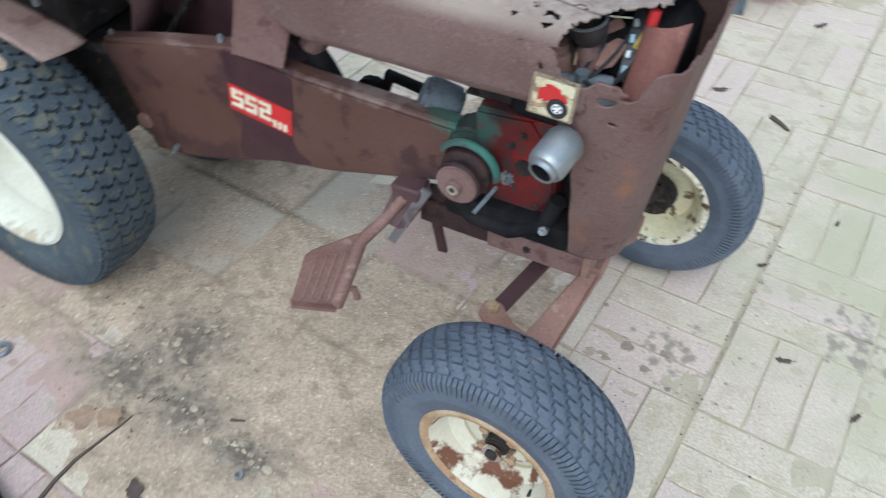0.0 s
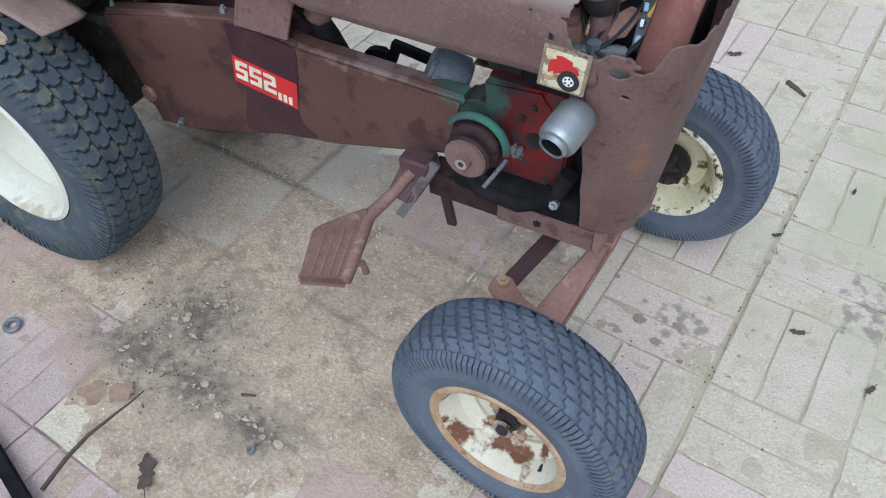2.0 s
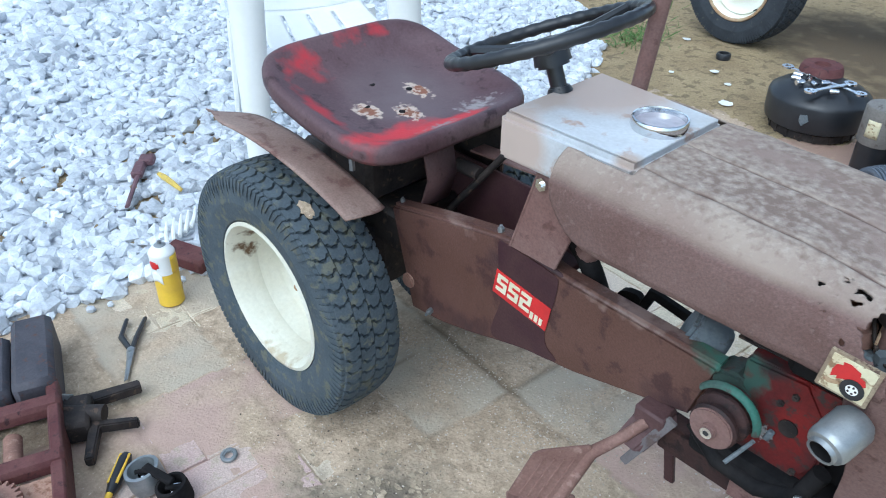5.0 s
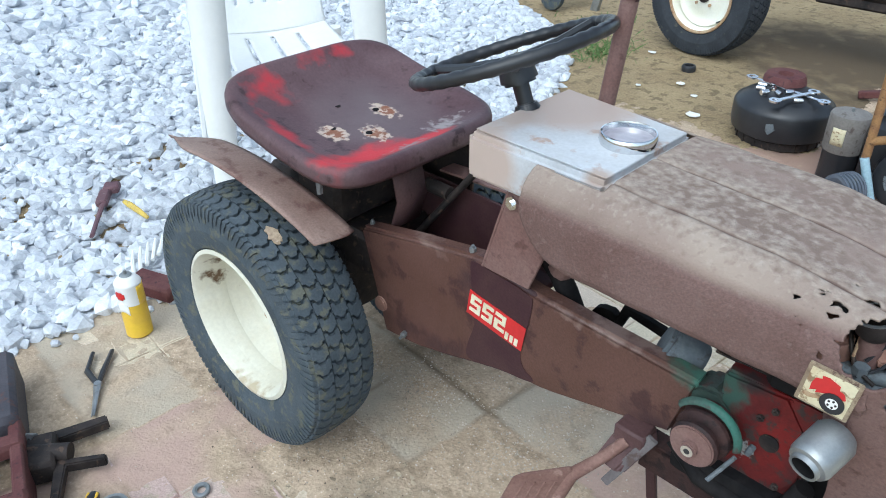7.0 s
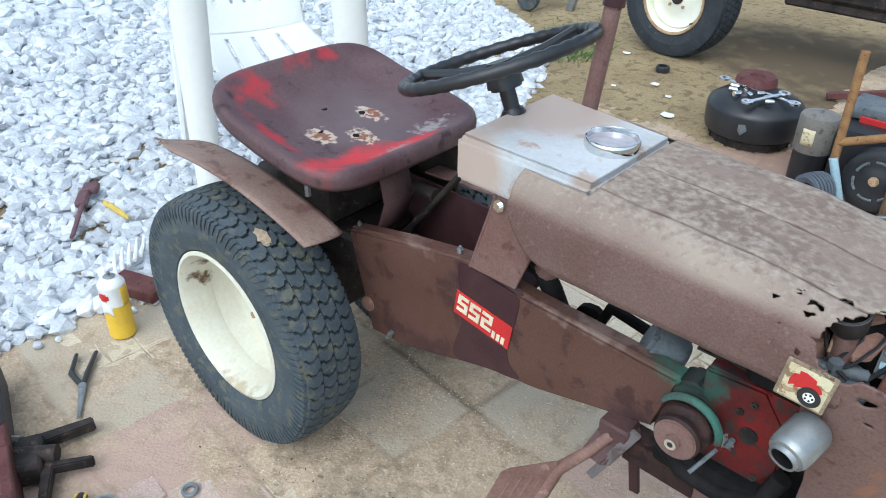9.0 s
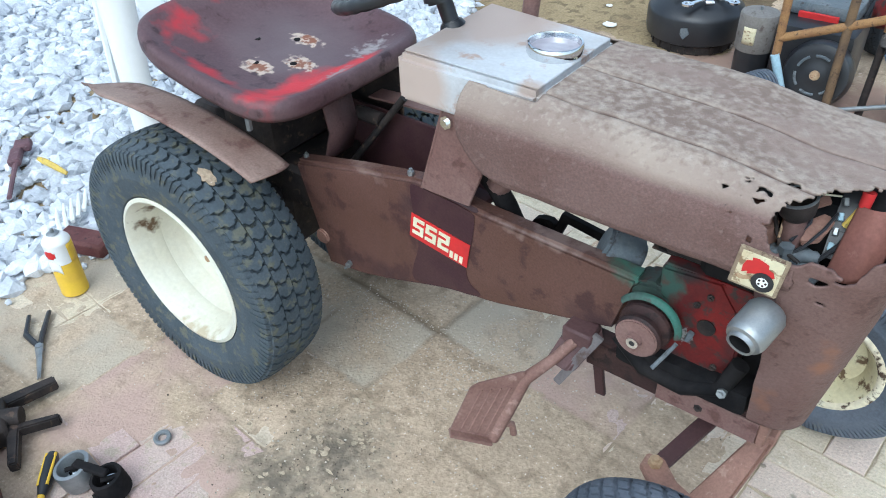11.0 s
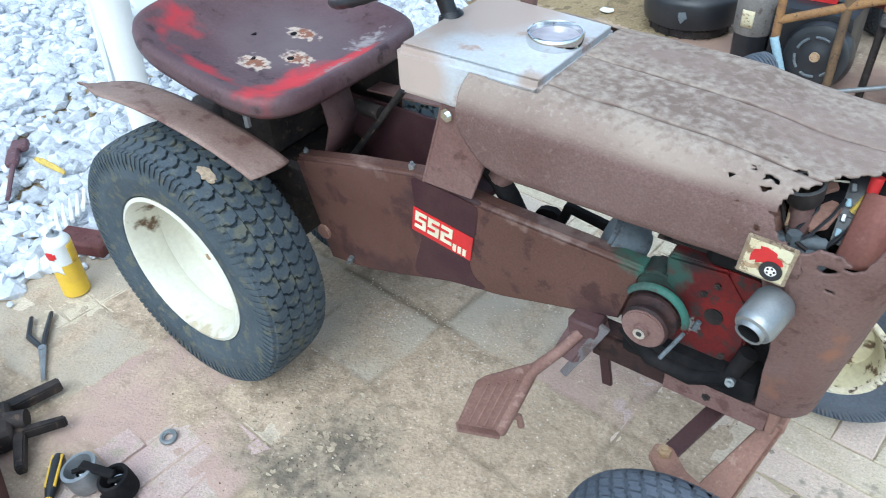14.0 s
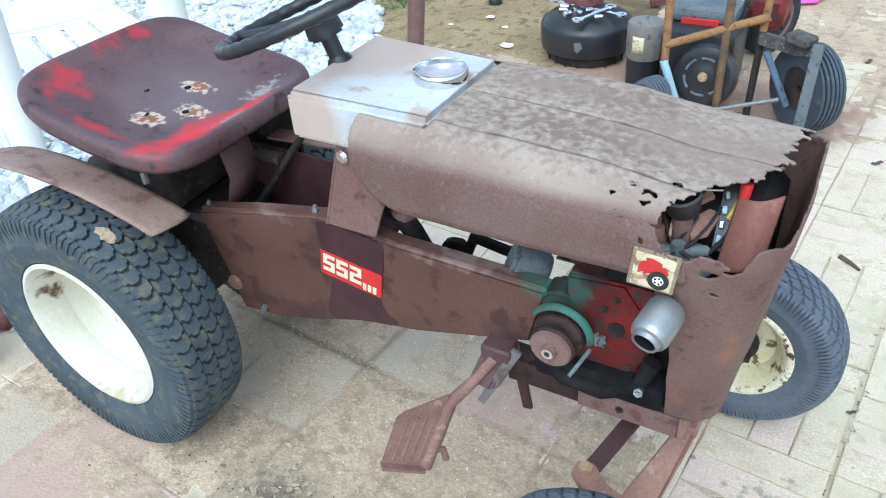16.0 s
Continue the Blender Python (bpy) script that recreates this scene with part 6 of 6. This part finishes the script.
box(bm, (.62, 1.88, .12), (.26, .22, .22), bevel=.03, seg=2)
part("crankcase", bm, PLASTIC_BLACK, eng2)
bm = B()
box(bm, (.60, 1.95, .255), (.24, .16, .05), bevel=.02, seg=2)
part("tank", bm, BLUE_GREY, eng2)
bm = B()
box(bm, (.60, 1.863, .235), (.13, .01, .03), bevel=.002)
part("plate", bm, DECAL_RED, eng2)
MS = Matrix.Translation((.672, 1.70, .112)) @ Matrix.Rotation(radians(78), 4, "X")
bm = B()
lathe(bm, [(0, -.06), (.105, -.06), (.11, -.02), (.10, .01), (.075, .018), (.05, .012), (.03, .02), (0, .02)], MS, seg=40, closed=False)
recoil = part("recoil_cover", bm, PLASTIC_BLACK, eng2)
for k in range(6):
    bm = B()
    arc = [MS @ Vector((.062 * math.cos(radians(k * 60 + a)), .062 * math.sin(radians(k * 60 + a)), .019)) for a in range(0, 44, 6)]
    tube(bm, arc, .005, seg=6)
    part("vent_rib", bm, BLUE_GREY, recoil)
bm = B()
rod(bm, MS @ Vector((0, 0, .012)), MS @ Vector((0, 0, .028)), .019, .014, seg=16, bevel=.003)
part("starter_hub", bm, RUST_LINE, eng2, "copper coloured hub")
bm = B()
box(bm, (.80, 2.05, .26), (.12, .2, .12), bevel=.02)
part("red_tank", bm, RED, eng2)

cart = thing("hand_cart", (.8, 1.75, 0), "rusty tube hand cart with a ribbed rubber wheel", "cart")
for a, c, r, mat in (((.537, 1.66, .52), (.543, 1.66, .16), .014, WOOD_RUST), ((.731, 1.66, .56), (.733, 1.66, .0), .014, WOOD_DARK), ((.848, 1.68, .56), (.838, 1.68, .30), .012, WOOD_RUST), ((.838, 1.68, .30), (.832, 1.68, .0), .012, GREASE),
                     ((.543, 1.66, .222), (.853, 1.66, .352), .014, WOOD_RUST), ((.70, 1.64, .012), (.93, 1.64, .096), .008, STEEL),
                     ((.543, 1.645, .170), (.600, 1.645, .03), .014, LIGHT_BLUE), ((.863, 1.645, .247), (.955, 1.645, .075), .011, BLUE_PAINT)):
    bm = B()
    rod(bm, a, c, r, seg=12)
    part("tube" if mat is WOOD_RUST else "brace", bm, mat, cart)
bm = B()
slab(bm, [(1.005, 1.49, .345), (1.035, 1.49, .345), (1.030, 1.46, .0), (.998, 1.46, .0)], (0, .007, 0), bevel=.001)
part("flat_bar", bm, BLUE_GREY, cart)
bm = B()
slab(bm, [(.83, 1.655, .300), (.955, 1.655, .278), (1.02, 1.60, .30), (1.03, 1.55, .31), (1.01, 1.54, .285), (.955, 1.63, .25), (.83, 1.65, .262)], (0, .03, 0), bevel=.004)
box(bm, (.96, 1.62, .31), (.08, .06, .03), rot=(0, 5, -25), bevel=.006)
part("deck_bar", bm, DIRTY_GREY, cart, "oily grey bracket")


def ribbed_tyre(parent, m, R, w, hub_mat, rubber):
    b = B()
    prof = [(R * .5, -w * .4), (R * .8, -w * .5), (R * .93, -w * .46)]
    for k in range(6):
        v = -w * .42 + w * .84 * k / 5
        c = R * (1 - .05 * (2 * v / w) ** 2)
        prof += [(c, v - w * .05), (c, v + w * .05)] + ([(c - .008, v + w * .06), (c - .008, v + w * .11)] if k < 5 else [])
    prof += [(R * .93, w * .46), (R * .8, w * .5), (R * .5, w * .4)]
    lathe(b, prof, m, seg=56)
    t = part("cart_wheel", b, rubber, parent, "ribbed black rubber tyre")
    b = B()
    lathe(b, [(.012, -w * .3), (R * .5, -w * .35), (R * .52, w * .35), (.012, w * .3)], m, seg=36)
    part("wheel_disc", b, hub_mat, t)


ribbed_tyre(cart, Matrix.Translation((1.0, 1.655, .142)) @ Matrix.Rotation(radians(42), 4, "Z") @ Matrix.Rotation(radians(90), 4, "Y"), .142, .085, GREASE, BLUISH_RUBBER)
ribbed_tyre(cart, Matrix.Translation((.525, 1.60, .062)) @ Matrix.Rotation(radians(62), 4, "Z") @ Matrix.Rotation(radians(90), 4, "Y"), .062, .075, GREASE, FRONT_RUBBER)

parked = thing("parked_tractor", (-.6, 2.85, 0), "old tractor with a rusty cream wheel parked on the dirt", "tractor")
MP = Matrix.Translation((-.60, 2.745, .285)) @ Matrix.Rotation(radians(-6), 4, "Z") @ UP
pwh = wheel("rear_wheel", parked, MP, .285, .18, .165, WHEEL_WHITE, .02, REAR_TREAD, "cream wheel with rust round its edge", RUST_LINE, DARK_RUBBER)
hub(MP, pwh, .02, .03)
bm = B()
box(bm, (.15, 3.15, .42), (1.5, .34, .22), bevel=.03)
part("chassis", bm, GREASE, parked)
bm = B()
box(bm, (.25, 3.05, .30), (.9, .1, .05), bevel=.01)
part("draw_bar", bm, GREASE, parked)
bm = B()
rod(bm, (-.62, 2.85, .285), (-.5, 3.2, .32), .04)
part("axle", bm, GREASE, parked)
spare = thing("trailer_wheel", (.77, 2.28, 0), "black tyred trailer wheel standing behind an engine", "wheel")
MP2 = Matrix.Translation((.77, 2.28, .14)) @ Matrix.Rotation(radians(62), 4, "Z") @ UP
wheel("wheel_disc", spare, MP2, .14, .10, .08, GREASE, .0, FRONT_TREAD, "", RUST_PAINT, DARK_RUBBER)

caster = thing("mower_wheel", (-1.6, 2.95, 0), "small black rubber mower wheel at the edge of the gravel", "wheel")
bm = B()
lathe(bm, [(.02, -.02), (.055, -.024), (.075, -.018), (.08, 0), (.075, .018), (.055, .024), (.02, .02)], Matrix.Translation((-1.62, 2.86, .08)) @ UP, seg=36)
part("tyre", bm, RUBBER, caster)
bm = B()
rod(bm, (-1.62, 2.83, .08), (-1.62, 3.0, .08), .018)
box(bm, (-1.6, 3.02, .14), (.2, .05, .12), bevel=.01)
part("bracket", bm, BLUE_GREY, caster)
bm = B()
box(bm, (-1.40, 3.02, .11), (.05, .03, .26), rot=(0, 14, 0), bevel=.004)
tagged(part("stake", bm, STEEL), "leaning grey metal stake in the dirt", "stake")

bm = B()
lathe(bm, [(0, 0), (.032, 0), (.034, .02), (.030, .028), (.022, .028), (.020, .012), (0, .010)], Matrix.Translation((-.495, 2.45, .004)), seg=28, closed=False)
tagged(part("rubber_cap", bm, PLASTIC_BLACK), "small black rubber cap lying on dirt", "cap")
bm = B()
slab(bm, [(.80, 2.86, .012), (.885, 2.88, .02), (.91, 2.98, .03), (.85, 3.06, .02), (.79, 3.0, .012)], (0, 0, .002))
tagged(part("pink_tag", bm, PINK), "bright pink plastic tag lying on the pavers", "tag")
bm = B()
box(bm, (.36, 2.70, .05), (.34, .03, .03), rot=(0, -8, 28), bevel=.004)
tagged(part("rusty_bar", bm, MAROON), "dark rusty bar lying on the dirt", "bar")
rng = random.Random(3)
for x, y, s in ((-.42, 2.25, .022), (-.2, 1.96, .03), (-.75, 2.55, .02), (-.3, 2.15, .014), (.0, 2.5, .016), (-.55, 2.1, .012)):
    bm = B()
    slab(bm, [(x + s * rng.uniform(.6, 1.3) * math.cos(a), y + s * rng.uniform(.5, 1) * math.sin(a), .012) for a in (k * math.pi / 4 for k in range(8))], (0, 0, .004))
    tagged(part("paper_scrap", bm, WHITE_PLASTIC), "pale scrap lying on the dirt", "scrap")

# weeds at the gravel's corner
V, F = [], []
rng = np.random.default_rng(4)
for k in range(420):
    c = ((-.97, 2.33, .08), (-.93, 2.5, .08), (-1.05, 2.45, .08), (-.9, 2.36, .06), (-1.2, 2.7, .15))[k % 5 if k % 7 else 0]
    x, y = rng.normal(c[0], c[2]), rng.normal(c[1], c[2])
    a, h, w = rng.uniform(0, 6.28), rng.uniform(.015, .05), rng.uniform(.002, .005)
    lx, ly = rng.normal(0, .02), rng.normal(0, .02)
    o = len(V)
    V += [(x - w * math.cos(a), y - w * math.sin(a), 0), (x + w * math.cos(a), y + w * math.sin(a), 0), (x + lx + w * .7 * math.cos(a), y + ly + w * .7 * math.sin(a), h * .6), (x + lx * 2, y + ly * 2, h)]
    F += [(o, o + 1, o + 2), (o, o + 2, o + 3)]
me = bpy.data.meshes.new("weeds")
me.from_pydata(V, [], F)
me.materials.append(GRASS)
tagged(new("weeds", me), "sparse green weeds growing in the dirt", "weeds", kind="stuff")


# ---- pavers, last: basket weave of three bricks a square ----
paving = thing("paving", (1.265, 0.018, 0), "worn pink and sand coloured concrete brick paving laid in basket weave", "paving", kind="structure")
def worn_paver(seed):
    """One brick with slightly chipped edges, its top at height 0."""
    rng = random.Random(seed)
    hx, hy = (CELL - .0026) / 2, (CELL / 3 - .0026) / 2
    outline = [(-hx + 2 * hx * k / 7, -hy) for k in range(7)] + [(hx, -hy + hy * k) for k in range(2)]
    outline += [(-x, -y) for x, y in outline]
    b = B()
    rings = []
    for inset, z in ((0, -.03), (0, -.0026), (.0012, -.0003), (.004, 0)):
        ring = []
        for x, y in outline:
            chip = rng.random() ** 5 * .004 if -.02 < z else 0
            f = (1 - (inset + chip) / hx, 1 - (inset + chip) / hy)
            ring.append(b.verts.new((x * f[0], y * f[1], z - (.4 * chip if z > -.001 else 0))))
        rings.append(ring)
    n = len(outline)
    for A, C in zip(rings, rings[1:]):
        for k in range(n):
            b.faces.new((A[k], A[(k + 1) % n], C[(k + 1) % n], C[k]))
    b.faces.new(rings[-1])
    me = bpy.data.meshes.new("paver")
    b.to_mesh(me)
    b.free()
    return me


paver_meshes, pink_meshes = [], []
for seed in range(6):
    me = worn_paver(seed)
    pk = me.copy()
    me.materials.append(PAVER)
    pk.materials.append(PAVER_PINK)
    paver_meshes.append(me)
    pink_meshes.append(pk)
paver_mesh = paver_meshes[0]
ANG = math.degrees(math.atan2(GX.y, GX.x))
spots = []
rng = random.Random(5)
for i in range(-9, 6):
    for j in range(-6, 15):
        for k in range(3):
            upright = (i + j) % 2 == 0
            o = (k - 1) * CELL / 3
            a, b_ = (i + .5) * CELL + (o if upright else 0), (j + .5) * CELL + (0 if upright else o)
            p = G0 + GX * (a + (.006 if i >= 0 else 0)) + GY * b_
            if not yard(p.x - .08, p.y + .1):
                continue
            tilt = (rng.gauss(0, .35), rng.gauss(0, .35))
            dz = rng.gauss(0, .0011)
            M = pose(p.x, p.y, dz, tilt[0], tilt[1], ANG + (90 if upright else 0) + rng.gauss(0, .5))
            spots.append(((p.x - .75) ** 2 + (p.y + .05) ** 2, M, (i, j) in PINK_CELLS))
spots.sort(key=lambda s: s[0])
for d, M, pink in spots[:300]:
    ob = new("brick", rng.choice(pink_meshes if pink else paver_meshes))
    ob.parent = paving
    ob.matrix_parent_inverse = BASE[paving.name].inverted()
    ob.matrix_basis = M
if len(spots) > 300:
    V, F = [], []
    pv = [v.co.copy() for v in paver_mesh.vertices]
    pf = [list(f.vertices) for f in paver_mesh.polygons]
    for d, M, pink in spots[300:]:
        o = len(V)
        V += [tuple(M @ v) for v in pv]
        F += [[o + i for i in f] for f in pf]
    me = bpy.data.meshes.new("brick_field")
    me.from_pydata(V, [], F)
    me.materials.append(PAVER_REST)
    ob = new("brick_field", me)
    ob.parent = paving
    ob.matrix_parent_inverse = BASE[paving.name].inverted()
    tagged(ob, kind="stuff")
